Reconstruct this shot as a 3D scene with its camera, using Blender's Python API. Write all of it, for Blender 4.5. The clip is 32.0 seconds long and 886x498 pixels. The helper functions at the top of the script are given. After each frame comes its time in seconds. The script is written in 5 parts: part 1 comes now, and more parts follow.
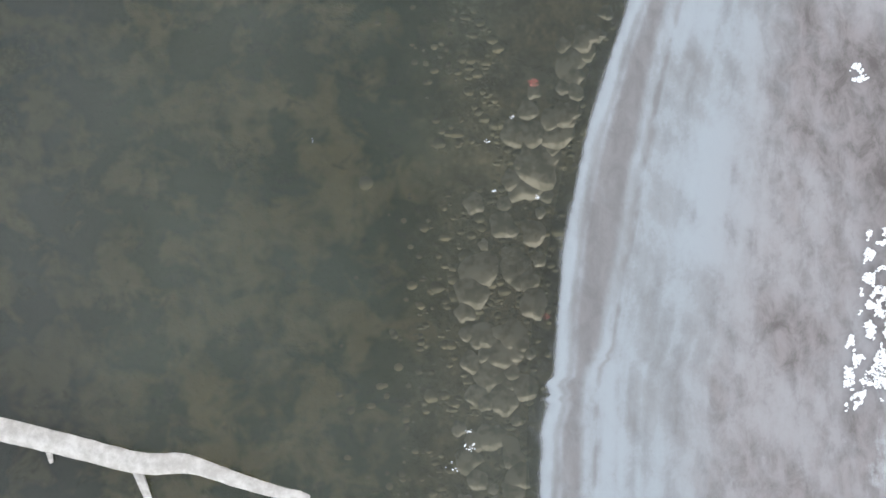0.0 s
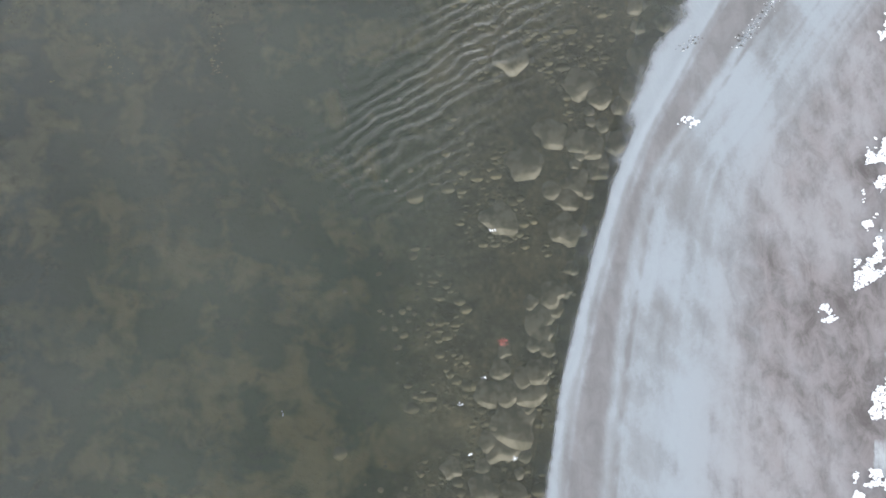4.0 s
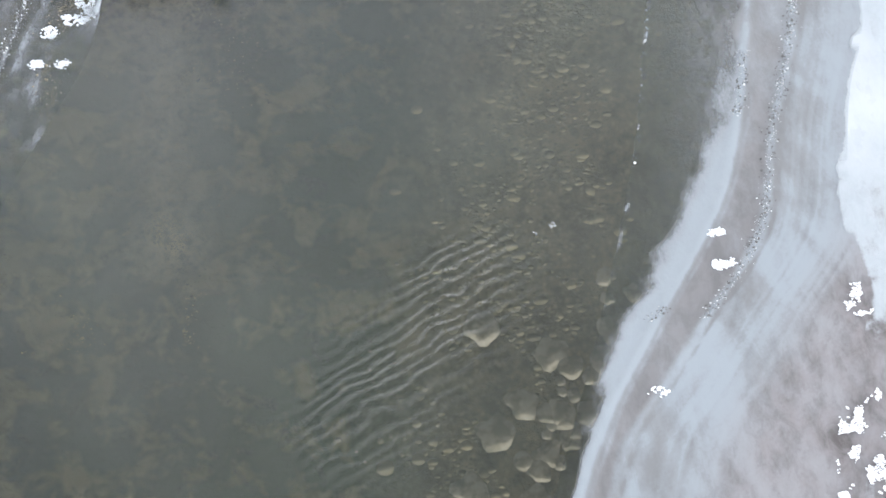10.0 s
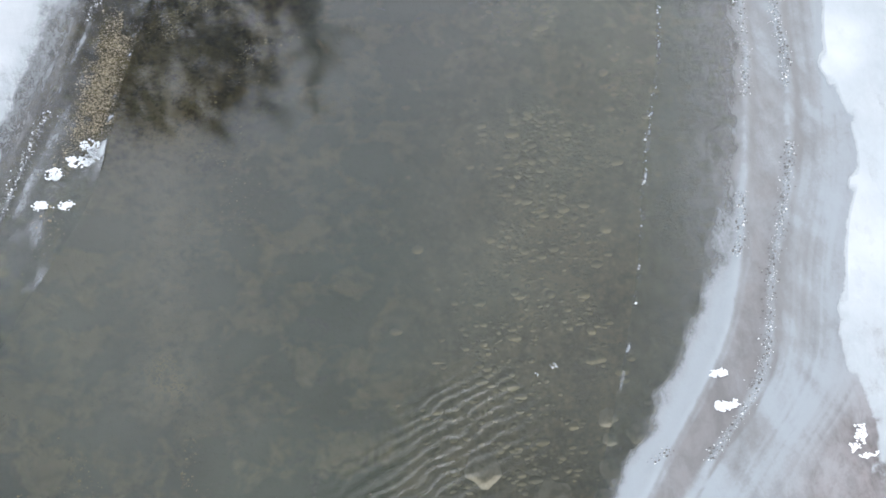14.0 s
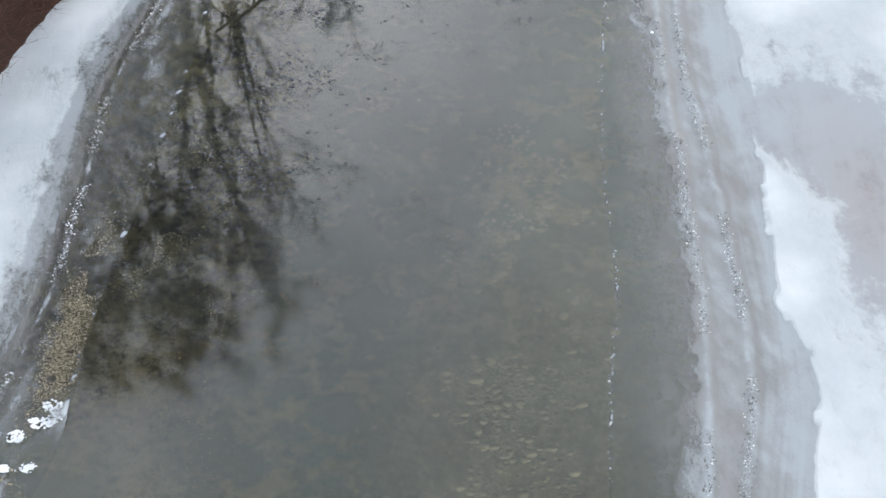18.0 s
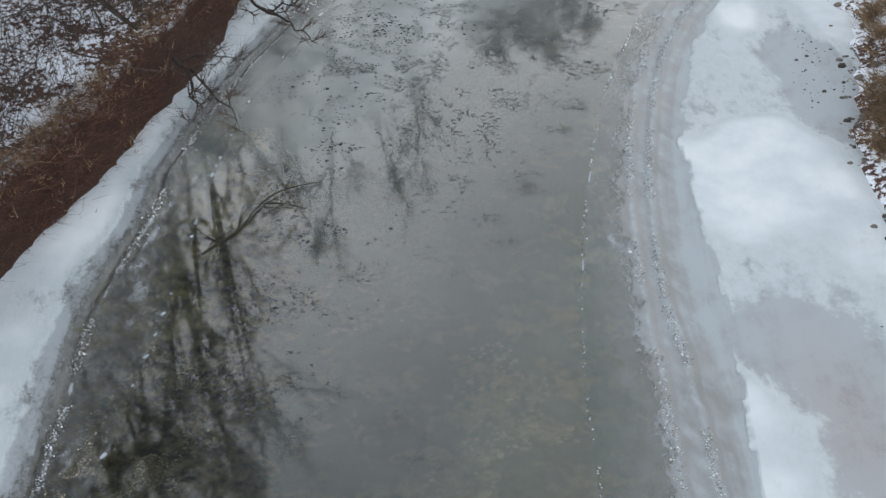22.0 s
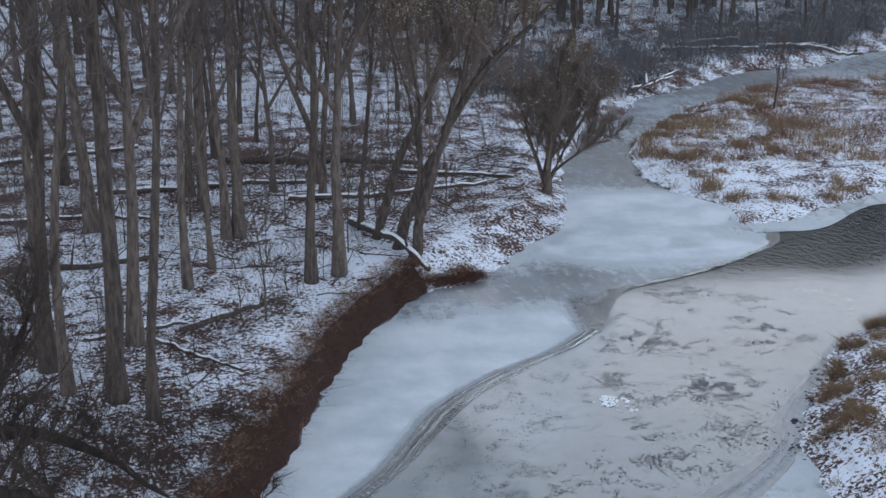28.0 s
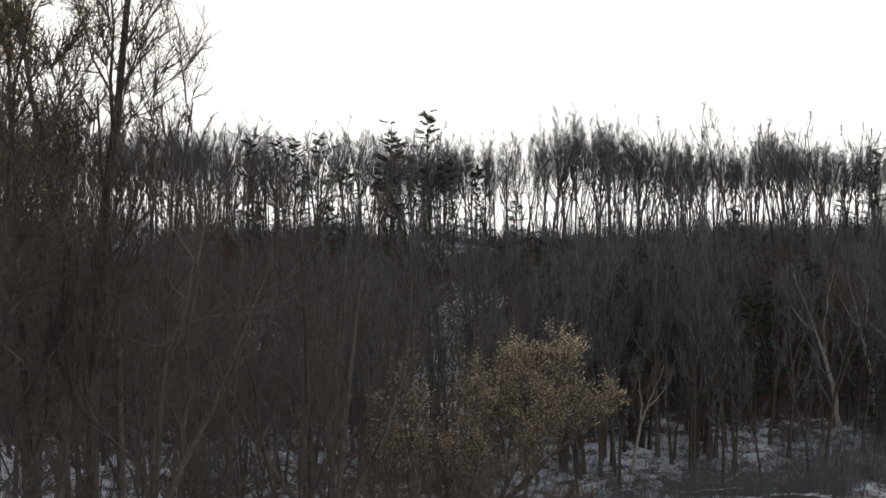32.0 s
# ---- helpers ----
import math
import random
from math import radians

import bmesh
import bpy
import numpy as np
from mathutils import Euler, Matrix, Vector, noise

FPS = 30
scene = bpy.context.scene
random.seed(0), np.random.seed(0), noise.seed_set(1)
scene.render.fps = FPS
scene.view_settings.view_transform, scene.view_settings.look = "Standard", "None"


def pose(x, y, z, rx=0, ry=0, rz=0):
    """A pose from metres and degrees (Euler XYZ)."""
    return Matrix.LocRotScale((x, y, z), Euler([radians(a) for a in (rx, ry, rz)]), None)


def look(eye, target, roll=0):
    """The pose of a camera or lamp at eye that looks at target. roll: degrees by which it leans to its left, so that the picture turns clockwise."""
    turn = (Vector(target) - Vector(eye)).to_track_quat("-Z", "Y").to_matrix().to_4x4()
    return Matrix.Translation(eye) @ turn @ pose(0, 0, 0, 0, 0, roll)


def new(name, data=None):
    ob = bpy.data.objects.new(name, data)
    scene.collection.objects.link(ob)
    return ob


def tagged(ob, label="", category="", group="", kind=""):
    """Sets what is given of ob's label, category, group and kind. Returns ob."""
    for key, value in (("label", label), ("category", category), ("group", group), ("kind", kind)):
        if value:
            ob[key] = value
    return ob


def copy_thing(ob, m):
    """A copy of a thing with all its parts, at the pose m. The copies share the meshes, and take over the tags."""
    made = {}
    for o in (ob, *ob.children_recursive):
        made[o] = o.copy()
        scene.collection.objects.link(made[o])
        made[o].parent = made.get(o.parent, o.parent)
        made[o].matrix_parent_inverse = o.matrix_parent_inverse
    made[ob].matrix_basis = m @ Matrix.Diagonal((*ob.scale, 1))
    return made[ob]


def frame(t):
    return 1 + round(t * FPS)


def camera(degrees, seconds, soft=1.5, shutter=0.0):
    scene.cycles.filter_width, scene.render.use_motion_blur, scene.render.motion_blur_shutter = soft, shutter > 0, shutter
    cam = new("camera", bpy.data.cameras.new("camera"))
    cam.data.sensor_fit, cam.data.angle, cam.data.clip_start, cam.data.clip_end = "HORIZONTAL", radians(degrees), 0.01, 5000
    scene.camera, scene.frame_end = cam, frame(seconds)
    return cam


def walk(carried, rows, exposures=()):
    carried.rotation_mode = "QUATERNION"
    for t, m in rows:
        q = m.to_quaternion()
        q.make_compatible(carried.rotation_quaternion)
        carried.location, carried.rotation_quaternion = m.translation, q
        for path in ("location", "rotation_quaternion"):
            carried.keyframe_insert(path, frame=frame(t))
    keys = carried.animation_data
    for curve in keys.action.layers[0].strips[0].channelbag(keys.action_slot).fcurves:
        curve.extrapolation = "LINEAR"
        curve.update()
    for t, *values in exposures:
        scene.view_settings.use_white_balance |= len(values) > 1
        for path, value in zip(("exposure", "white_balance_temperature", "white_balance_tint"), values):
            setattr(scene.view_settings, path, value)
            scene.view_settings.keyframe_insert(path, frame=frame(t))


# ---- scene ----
# ---- camera ----
cam = camera(35.4, 32.0)
# seconds, place in metres, turn in degrees
PATH = [
    (0, 0.00, -0.00, 22.00, 4.09, 0.02, 0.00),
    (0.5, 0.04, 0.03, 21.96, 5.38, 0.02, -0.67),
    (1, 0.08, 0.06, 21.93, 6.65, -0.00, -1.30),
    (1.5, 0.11, 0.09, 21.90, 7.90, -0.03, -1.80),
    (2, 0.14, 0.13, 21.87, 9.11, -0.01, -2.23),
    (2.5, 0.16, 0.17, 21.85, 10.34, -0.02, -2.71),
    (3, 0.19, 0.20, 21.82, 11.67, -0.02, -3.02),
    (3.5, 0.21, 0.23, 21.80, 12.99, 0.03, -3.19),
    (4, 0.25, 0.25, 21.78, 14.40, 0.01, -3.39),
    (4.5, 0.30, 0.27, 21.76, 15.81, -0.01, -3.57),
    (6.5, 0.53, 0.29, 21.70, 18.14, -0.02, -3.64),
    (7, 0.58, 0.29, 21.70, 18.88, -0.01, -3.64),
    (7.5, 0.61, 0.28, 21.71, 19.92, 0.01, -3.63),
    (8, 0.64, 0.27, 21.72, 21.04, 0.00, -3.54),
    (8.5, 0.66, 0.26, 21.73, 22.25, 0.01, -3.55),
    (9, 0.68, 0.26, 21.72, 23.38, -0.02, -3.51),
    (9.5, 0.70, 0.26, 21.72, 24.53, -0.04, -3.54),
    (10, 0.72, 0.27, 21.72, 25.46, -0.03, -3.55),
    (10.5, 0.74, 0.29, 21.71, 25.94, -0.02, -3.56),
    (11, 0.76, 0.31, 21.71, 26.20, -0.03, -3.54),
    (11.5, 0.78, 0.34, 21.72, 26.65, -0.00, -3.55),
    (12, 0.79, 0.37, 21.73, 27.20, 0.02, -3.53),
    (12.5, 0.79, 0.40, 21.75, 27.81, 0.05, -3.55),
    (13, 0.79, 0.42, 21.76, 28.56, 0.06, -3.55),
    (13.5, 0.78, 0.44, 21.77, 29.61, 0.08, -3.55),
    (14, 0.76, 0.45, 21.79, 30.81, 0.09, -3.55),
    (14.5, 0.74, 0.45, 21.81, 32.05, 0.08, -3.53),
    (16.5, 0.68, 0.46, 21.87, 37.10, 0.07, -4.37),
    (17, 0.67, 0.46, 21.88, 38.36, -0.01, -4.95),
    (17.5, 0.67, 0.45, 21.88, 39.64, -0.07, -5.52),
    (18, 0.68, 0.43, 21.89, 40.93, -0.10, -6.05),
    (18.5, 0.69, 0.41, 21.88, 42.22, -0.14, -6.48),
    (19, 0.71, 0.39, 21.87, 43.52, -0.13, -6.72),
    (19.5, 0.73, 0.37, 21.86, 44.80, -0.10, -6.81),
    (20, 0.76, 0.33, 21.86, 46.04, -0.05, -6.81),
    (20.5, 0.79, 0.28, 21.85, 47.18, -0.02, -6.78),
    (21, 0.80, 0.22, 21.83, 48.28, 0.01, -6.74),
    (21.5, 0.81, 0.17, 21.81, 49.34, -0.01, -6.70),
    (22, 0.83, 0.14, 21.80, 50.40, -0.01, -6.69),
    (22.5, 0.84, 0.13, 21.80, 51.44, -0.01, -6.70),
    (23, 0.85, 0.12, 21.81, 52.50, -0.01, -6.70),
    (23.5, 0.86, 0.11, 21.83, 53.57, -0.00, -6.70),
    (24, 0.88, 0.11, 21.86, 54.84, -0.02, -6.67),
    (24.5, 0.90, 0.10, 21.89, 56.36, -0.03, -6.66),
    (26.5, 0.97, 0.11, 21.97, 64.12, -0.02, -6.63),
    (27, 0.99, 0.14, 22.00, 66.69, -0.01, -6.61),
    (27.5, 1.01, 0.17, 22.02, 69.48, 0.04, -6.61),
    (28, 1.05, 0.19, 22.02, 72.00, -0.00, -6.56),
    (28.5, 1.09, 0.19, 22.02, 73.46, 0.05, -6.55),
    (29, 1.11, 0.20, 22.02, 74.78, 0.09, -6.53),
    (29.5, 1.14, 0.21, 22.02, 77.27, 0.07, -6.50),
    (30, 1.16, 0.21, 22.03, 80.13, 0.05, -6.47),
    (30.5, 1.18, 0.20, 22.04, 83.09, 0.05, -6.43),
    (31, 1.20, 0.17, 22.05, 86.08, 0.06, -6.40),
    (31.5, 1.21, 0.11, 22.05, 88.80, 0.03, -6.37),
    (32, 1.22, 0.05, 22.06, 90.43, 0.01, -6.36),
]
EXPOSURES = [(0, 1.95, 6450, 12), (9, 2.1, 6400, 13), (14, 2.1, 6400, 13), (17.5, 2.0, 6400, 12), (20, 1.68, 6350, 10), (21.5, 1.58, 6350, 9), (24, 1.5, 6300, 9), (26.5, 1.2, 5800, 4), (27.2, 1.02, 5550, 1), (28.1, 1.12, 5600, 13), (29, 1.3, 5600, 20), (29.6, 1.4, 5650, 21), (30.5, 1.9, 6000, 17), (31.3, 1.95, 6300, 11), (32, 0.3, 6500, 10)]
walk(cam, [(t, pose(*p)) for t, *p in PATH], EXPOSURES)

# ---- light: a low winter sun behind the wooded ridge, and the open sky ----
SUN_EL, SUN_AZ = 7.3, 5.0          # degrees up, degrees left of straight ahead
world = bpy.data.worlds.new("winter_sky")
scene.world = world
world.use_nodes = True
wn, wl = world.node_tree.nodes, world.node_tree.links
sky = wn.new("ShaderNodeTexSky")
sky.sky_type = "NISHITA"
sky.sun_disc = False
sky.sun_elevation = radians(SUN_EL)
sky.sun_rotation = radians(-SUN_AZ)
sky.air_density, sky.dust_density, sky.ozone_density = 1.0, 1.0, 1.0
wn["Background"].inputs["Strength"].default_value = 0.15
even = wn.new("ShaderNodeGamma")
even.inputs["Gamma"].default_value = 0.80
wl.new(sky.outputs["Color"], even.inputs["Color"])
soften = wn.new("ShaderNodeHueSaturation")
soften.inputs["Saturation"].default_value = 0.42
wl.new(even.outputs["Color"], soften.inputs["Color"])
cloud = wn.new("ShaderNodeTexNoise")
cloud.inputs["Scale"].default_value, cloud.inputs["Detail"].default_value = 2.2, 5
veil = wn.new("ShaderNodeMapRange")
veil.interpolation_type = "SMOOTHSTEP"
for key, v in (("From Min", 0.38), ("From Max", 0.64), ("To Min", 0.15), ("To Max", 0.95)):
    veil.inputs[key].default_value = v
wl.new(cloud.outputs["Fac"], veil.inputs["Value"])
haze = wn.new("ShaderNodeMix")
haze.data_type = "RGBA"
lit = wn.new("ShaderNodeHueSaturation")
lit.inputs["Saturation"].default_value, lit.inputs["Value"].default_value = 0.12, 1.8
wl.new(even.outputs["Color"], lit.inputs["Color"])
wl.new(lit.outputs["Color"], haze.inputs[7])
wl.new(veil.outputs["Result"], haze.inputs["Factor"])
wl.new(soften.outputs["Color"], haze.inputs[6])
# thin cloud: bright low in the sky, thinner and darker overhead
where = wn.new("ShaderNodeTexCoord")
split = wn.new("ShaderNodeSeparateXYZ")
wl.new(where.outputs["Generated"], split.inputs[0])
fall = wn.new("ShaderNodeMapRange")
for key, v in (("From Min", 0.40), ("From Max", 1.0), ("To Min", 1.95), ("To Max", 0.56)):
    fall.inputs[key].default_value = v
wl.new(split.outputs["Z"], fall.inputs["Value"])
depth_of_cloud = wn.new("ShaderNodeVectorMath")
depth_of_cloud.operation = "SCALE"
wl.new(haze.outputs[2], depth_of_cloud.inputs[0])
wl.new(fall.outputs["Result"], depth_of_cloud.inputs["Scale"])
brightest = wn.new("ShaderNodeVectorMath")
brightest.operation = "MINIMUM"
brightest.inputs[1].default_value = (8.0, 7.8, 7.5)
wl.new(depth_of_cloud.outputs[0], brightest.inputs[0])
wl.new(brightest.outputs[0], wn["Background"].inputs["Color"])
sun = new("sun", bpy.data.lights.new("sun", "SUN"))
sun.data.energy, sun.data.angle, sun.data.color = 5.0, radians(0.5), (1.0, 0.80, 0.58)
sx, sy, sz = (-math.sin(radians(SUN_AZ)) * math.cos(radians(SUN_EL)),
              math.cos(radians(SUN_AZ)) * math.cos(radians(SUN_EL)), math.sin(radians(SUN_EL)))
sun.matrix_world = look((sx * 300, sy * 300, sz * 300), (0, 0, 0))

rng = np.random.default_rng(7)


# ---- materials ----
def material(name):
    m = bpy.data.materials.new(name)
    m.use_nodes = True
    m.node_tree.nodes.clear()
    return m, m.node_tree.nodes, m.node_tree.links


class Mat:
    """A small builder of node materials."""

    def __init__(self, name):
        self.m, self.n, self.l = material(name)
        self.out = self.n.new("ShaderNodeOutputMaterial")
        self.geo = self.n.new("ShaderNodeNewGeometry")

    def put(self, sock, v):
        if isinstance(v, bpy.types.NodeSocket):
            self.l.new(v, sock)
        elif isinstance(v, tuple) and len(v) == 3 and sock.type == "RGBA":
            sock.default_value = (*v, 1)
        else:
            sock.default_value = v

    def at(self, sx=1.0, sy=1.0, sz=1.0, rz=0.0):
        node = self.n.new("ShaderNodeMapping")
        self.l.new(self.geo.outputs["Position"], node.inputs["Vector"])
        node.inputs["Scale"].default_value = (sx, sy, sz)
        node.inputs["Rotation"].default_value = (0, 0, radians(rz))
        return node.outputs["Vector"]

    def noise(self, scale, detail=4, rough=0.55, vec=None, distort=0.0):
        node = self.n.new("ShaderNodeTexNoise")
        node.inputs["Scale"].default_value = scale
        node.inputs["Detail"].default_value = detail
        node.inputs["Roughness"].default_value = rough
        node.inputs["Distortion"].default_value = distort
        self.l.new(vec or self.geo.outputs["Position"], node.inputs["Vector"])
        return node.outputs["Fac"]

    def voronoi(self, scale, vec=None, feature="F1"):
        node = self.n.new("ShaderNodeTexVoronoi")
        node.feature = feature
        node.inputs["Scale"].default_value = scale
        self.l.new(vec or self.geo.outputs["Position"], node.inputs["Vector"])
        return node.outputs["Distance"]

    def wave(self, scale, distort, detail_scale, vec):
        node = self.n.new("ShaderNodeTexWave")
        for key, v in (("Scale", scale), ("Distortion", distort), ("Detail", 2.0), ("Detail Scale", detail_scale)):
            node.inputs[key].default_value = v
        self.l.new(vec, node.inputs["Vector"])
        return node.outputs["Fac"]

    def attr(self, name):
        node = self.n.new("ShaderNodeAttribute")
        node.attribute_name = name
        return node.outputs["Fac"]

    def step(self, v, a, b, lo=0.0, hi=1.0):
        node = self.n.new("ShaderNodeMapRange")
        node.interpolation_type = "SMOOTHSTEP"
        for k, w in zip(("Value", "From Min", "From Max", "To Min", "To Max"), (v, a, b, lo, hi)):
            self.put(node.inputs[k], w)
        return node.outputs["Result"]

    def math(self, op, a, b=0.0, clamp=False):
        node = self.n.new("ShaderNodeMath")
        node.operation, node.use_clamp = op, clamp
        self.put(node.inputs[0], a)
        self.put(node.inputs[1], b)
        return node.outputs[0]

    def mix(self, f, a, b):
        node = self.n.new("ShaderNodeMix")
        node.data_type = "RGBA"
        self.put(node.inputs["Factor"], f)
        self.put(node.inputs[6], a)
        self.put(node.inputs[7], b)
        return node.outputs[2]

    def mix_value(self, f, a, b):
        return self.math("ADD", a, self.math("MULTIPLY", f, self.math("SUBTRACT", b, a)))

    def bump(self, h, dist, strength=1.0):
        node = self.n.new("ShaderNodeBump")
        node.inputs["Strength"].default_value = strength
        node.inputs["Distance"].default_value = dist
        self.l.new(h, node.inputs["Height"])
        return node.outputs["Normal"]

    def surface(self, color, rough=0.9, normal=None, spec=0.3):
        b = self.n.new("ShaderNodeBsdfPrincipled")
        self.put(b.inputs["Base Color"], color)
        self.put(b.inputs["Roughness"], rough)
        b.inputs["Specular IOR Level"].default_value = spec
        if normal:
            self.l.new(normal, b.inputs["Normal"])
        return b.outputs[0]

    def blend(self, f, a, b):
        node = self.n.new("ShaderNodeMixShader")
        self.put(node.inputs[0], f)
        self.l.new(a, node.inputs[1])
        self.l.new(b, node.inputs[2])
        return node.outputs[0]

    def done(self, shader):
        self.l.new(shader, self.out.inputs["Surface"])
        return self.m

    def rand(self):
        return self.n.new("ShaderNodeObjectInfo").outputs["Random"]

    def island(self):
        return self.geo.outputs["Random Per Island"]

    def up(self):
        node = self.n.new("ShaderNodeSeparateXYZ")
        self.l.new(self.geo.outputs["Normal"], node.inputs[0])
        return node.outputs[2]

    def height(self):
        node = self.n.new("ShaderNodeSeparateXYZ")
        self.l.new(self.geo.outputs["Position"], node.inputs[0])
        return node.outputs[2]


def ground_material():
    k = Mat("snowy_leaf_litter_and_riverbed")
    z = k.height()
    fine = k.noise(6.5, 6, 0.70)
    broad = k.noise(0.6, 5, 0.6)
    leaf = k.noise(14, 3, 0.6)
    litter = k.mix(k.step(leaf, 0.35, 0.68), (0.030, 0.017, 0.014), (0.125, 0.068, 0.052))
    thin = k.math("ADD", k.math("MULTIPLY", broad, 0.50), k.math("MULTIPLY", fine, 0.80))
    thin = k.math("ADD", thin, k.math("MULTIPLY", k.attr("cover"), 0.20))
    snow = k.step(thin, 0.735, 0.765)
    steep = k.step(k.up(), 0.72, 0.90)
    snow = k.math("MULTIPLY", snow, steep)
    soil = k.mix(k.noise(3.0, 5, 0.6), (0.014, 0.008, 0.006), (0.052, 0.026, 0.019))
    land = k.mix(steep, soil, litter)
    land = k.mix(snow, land, k.mix(k.noise(5, 4), (0.64, 0.70, 0.80), (0.78, 0.81, 0.87)))
    # the bed under the water: dark green silt, tan mud, pale sand, gravel and weed
    blot = k.noise(1.35, 3, 0.52, distort=0.25)
    mud = k.math("ADD", blot, k.math("MULTIPLY", k.math("SUBTRACT", k.attr("mud"), 0.5), 0.09))
    silt = k.mix(k.noise(0.5, 4, 0.6), (0.038, 0.070, 0.022), (0.135, 0.165, 0.058))
    silt = k.mix(k.step(mud, 0.44, 0.66), silt, k.mix(k.noise(3.5, 5, 0.65), (0.34, 0.265, 0.105), (0.66, 0.52, 0.25)))
    # bed turned bluish grey and dull brown towards the left
    silt = k.mix(k.math("MULTIPLY", k.attr("left_grey"), 0.8), silt, k.mix(k.step(blot, 0.40, 0.62), (0.075, 0.085, 0.098), (0.25, 0.215, 0.14)))
    weed = k.step(k.noise(1.7, 6, 0.7, distort=0.6), 0.52, 0.66)
    grain = k.step(k.noise(13, 5, 0.75), 0.40, 0.66)
    silt = k.mix(k.math("MULTIPLY", weed, 0.55), silt, k.mix(grain, (0.030, 0.034, 0.020), (0.17, 0.16, 0.09)))
    pebbly = k.step(k.voronoi(7.5, k.at(1.0, 0.8, 1, 15)), 0.05, 0.5)
    bar = k.mix(k.step(k.noise(2.0, 5, 0.7), 0.34, 0.66), (0.56, 0.45, 0.265), (0.27, 0.225, 0.140))
    bar = k.mix(k.math("MULTIPLY", pebbly, 0.32), bar, (0.155, 0.130, 0.080))
    silt = k.mix(k.attr("gravel"), silt, bar)
    # the bank trees' dark reflection, painted into the bed colour
    silt = k.mix(k.attr("crown_reflection"), silt, k.mix(k.step(k.noise(2.4, 6, 0.7), 0.36, 0.70), (0.020, 0.019, 0.008), (0.170, 0.140, 0.050)))
    silt = k.mix(k.math("MULTIPLY", k.attr("sand"), k.step(k.noise(5, 5, 0.7), 0.30, 0.60)), silt, (0.85, 0.68, 0.38))
    color = k.mix(k.step(z, -0.05, 0.03), silt, land)
    rough = k.step(snow, 0, 1, 0.95, 0.75)
    return k.done(k.surface(color, rough, k.bump(fine, 0.10, 0.7)))


def water_material():
    k = Mat("slow_river_water")
    still = k.noise(0.5, 3, 0.5)
    swell = k.noise(3.2, 3, 0.55, k.at(1.0, 0.65, 1, 35), 0.6)
    small = k.noise(9.0, 2, 0.5, k.at(1.0, 0.7, 1, -20))
    lively, ripple, skim = k.attr("lively"), k.attr("ripple"), k.attr("skim")
    h = k.math("MULTIPLY", k.math("ADD", swell, k.math("MULTIPLY", small, 0.04)), k.math("MULTIPLY", lively, 0.25))
    wake = k.wave(1.5, 9.0, 0.8, k.at(1.0, 1.0, 1, 62))
    h = k.math("ADD", h, k.math("MULTIPLY", wake, k.math("MULTIPLY", ripple, 0.30)))
    h = k.math("ADD", h, k.math("MULTIPLY", still, 0.02))
    nrm = k.bump(h, 0.10, 0.55)
    clear = k.n.new("ShaderNodeBsdfTransparent")
    clear.inputs[0].default_value = (0.86, 0.90, 0.86, 1)
    murk = k.n.new("ShaderNodeBsdfDiffuse")
    depth = k.attr("depth")
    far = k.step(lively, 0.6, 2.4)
    tone = k.mix(k.noise(0.4, 3), (0.096, 0.120, 0.098), (0.142, 0.160, 0.134))
    tone = k.mix(k.step(depth, 2.0, 3.6), tone, k.mix(k.noise(0.3, 4), (0.048, 0.058, 0.060), (0.078, 0.089, 0.092)))
    tone = k.mix(skim, tone, k.mix(k.noise(1.1, 5, 0.65), (0.27, 0.29, 0.295), (0.38, 0.40, 0.41)))
    # far open water: the ridge's dark reflection is painted in as near-black murk
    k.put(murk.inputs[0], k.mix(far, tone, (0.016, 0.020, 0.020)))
    drift = k.step(k.noise(0.22, 5, 0.6, distort=0.4), 0.30, 0.70, -0.07, 0.09)
    thick = k.math("ADD", k.step(depth, 0.0, 1.6, 0.16, 0.24), k.step(depth, 1.6, 5.0, 0.0, 0.40))
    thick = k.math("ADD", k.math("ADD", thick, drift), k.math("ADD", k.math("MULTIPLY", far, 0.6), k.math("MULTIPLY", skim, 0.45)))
    # less murk where the trees' reflection is painted, so the dark bed shows
    thick = k.math("SUBTRACT", thick, k.math("MULTIPLY", k.attr("crown_reflection"), 0.30))
    body = k.blend(k.math("ADD", thick, 0.0, True), clear.outputs[0], murk.outputs[0])
    gloss = k.n.new("ShaderNodeBsdfGlossy")
    k.put(gloss.inputs["Roughness"], k.step(skim, 0.1, 0.9, 0.03, 0.13))
    k.l.new(nrm, gloss.inputs["Normal"])
    fres = k.n.new("ShaderNodeFresnel")
    k.put(fres.inputs["IOR"], k.step(lively, 0.8, 2.4, 1.85, 1.16))
    k.l.new(nrm, fres.inputs["Normal"])
    matte = k.math("SUBTRACT", 1.0, k.math("MULTIPLY", skim, 0.6))
    return k.done(k.blend(k.math("MULTIPLY", fres.outputs[0], matte), body, gloss.outputs[0]))


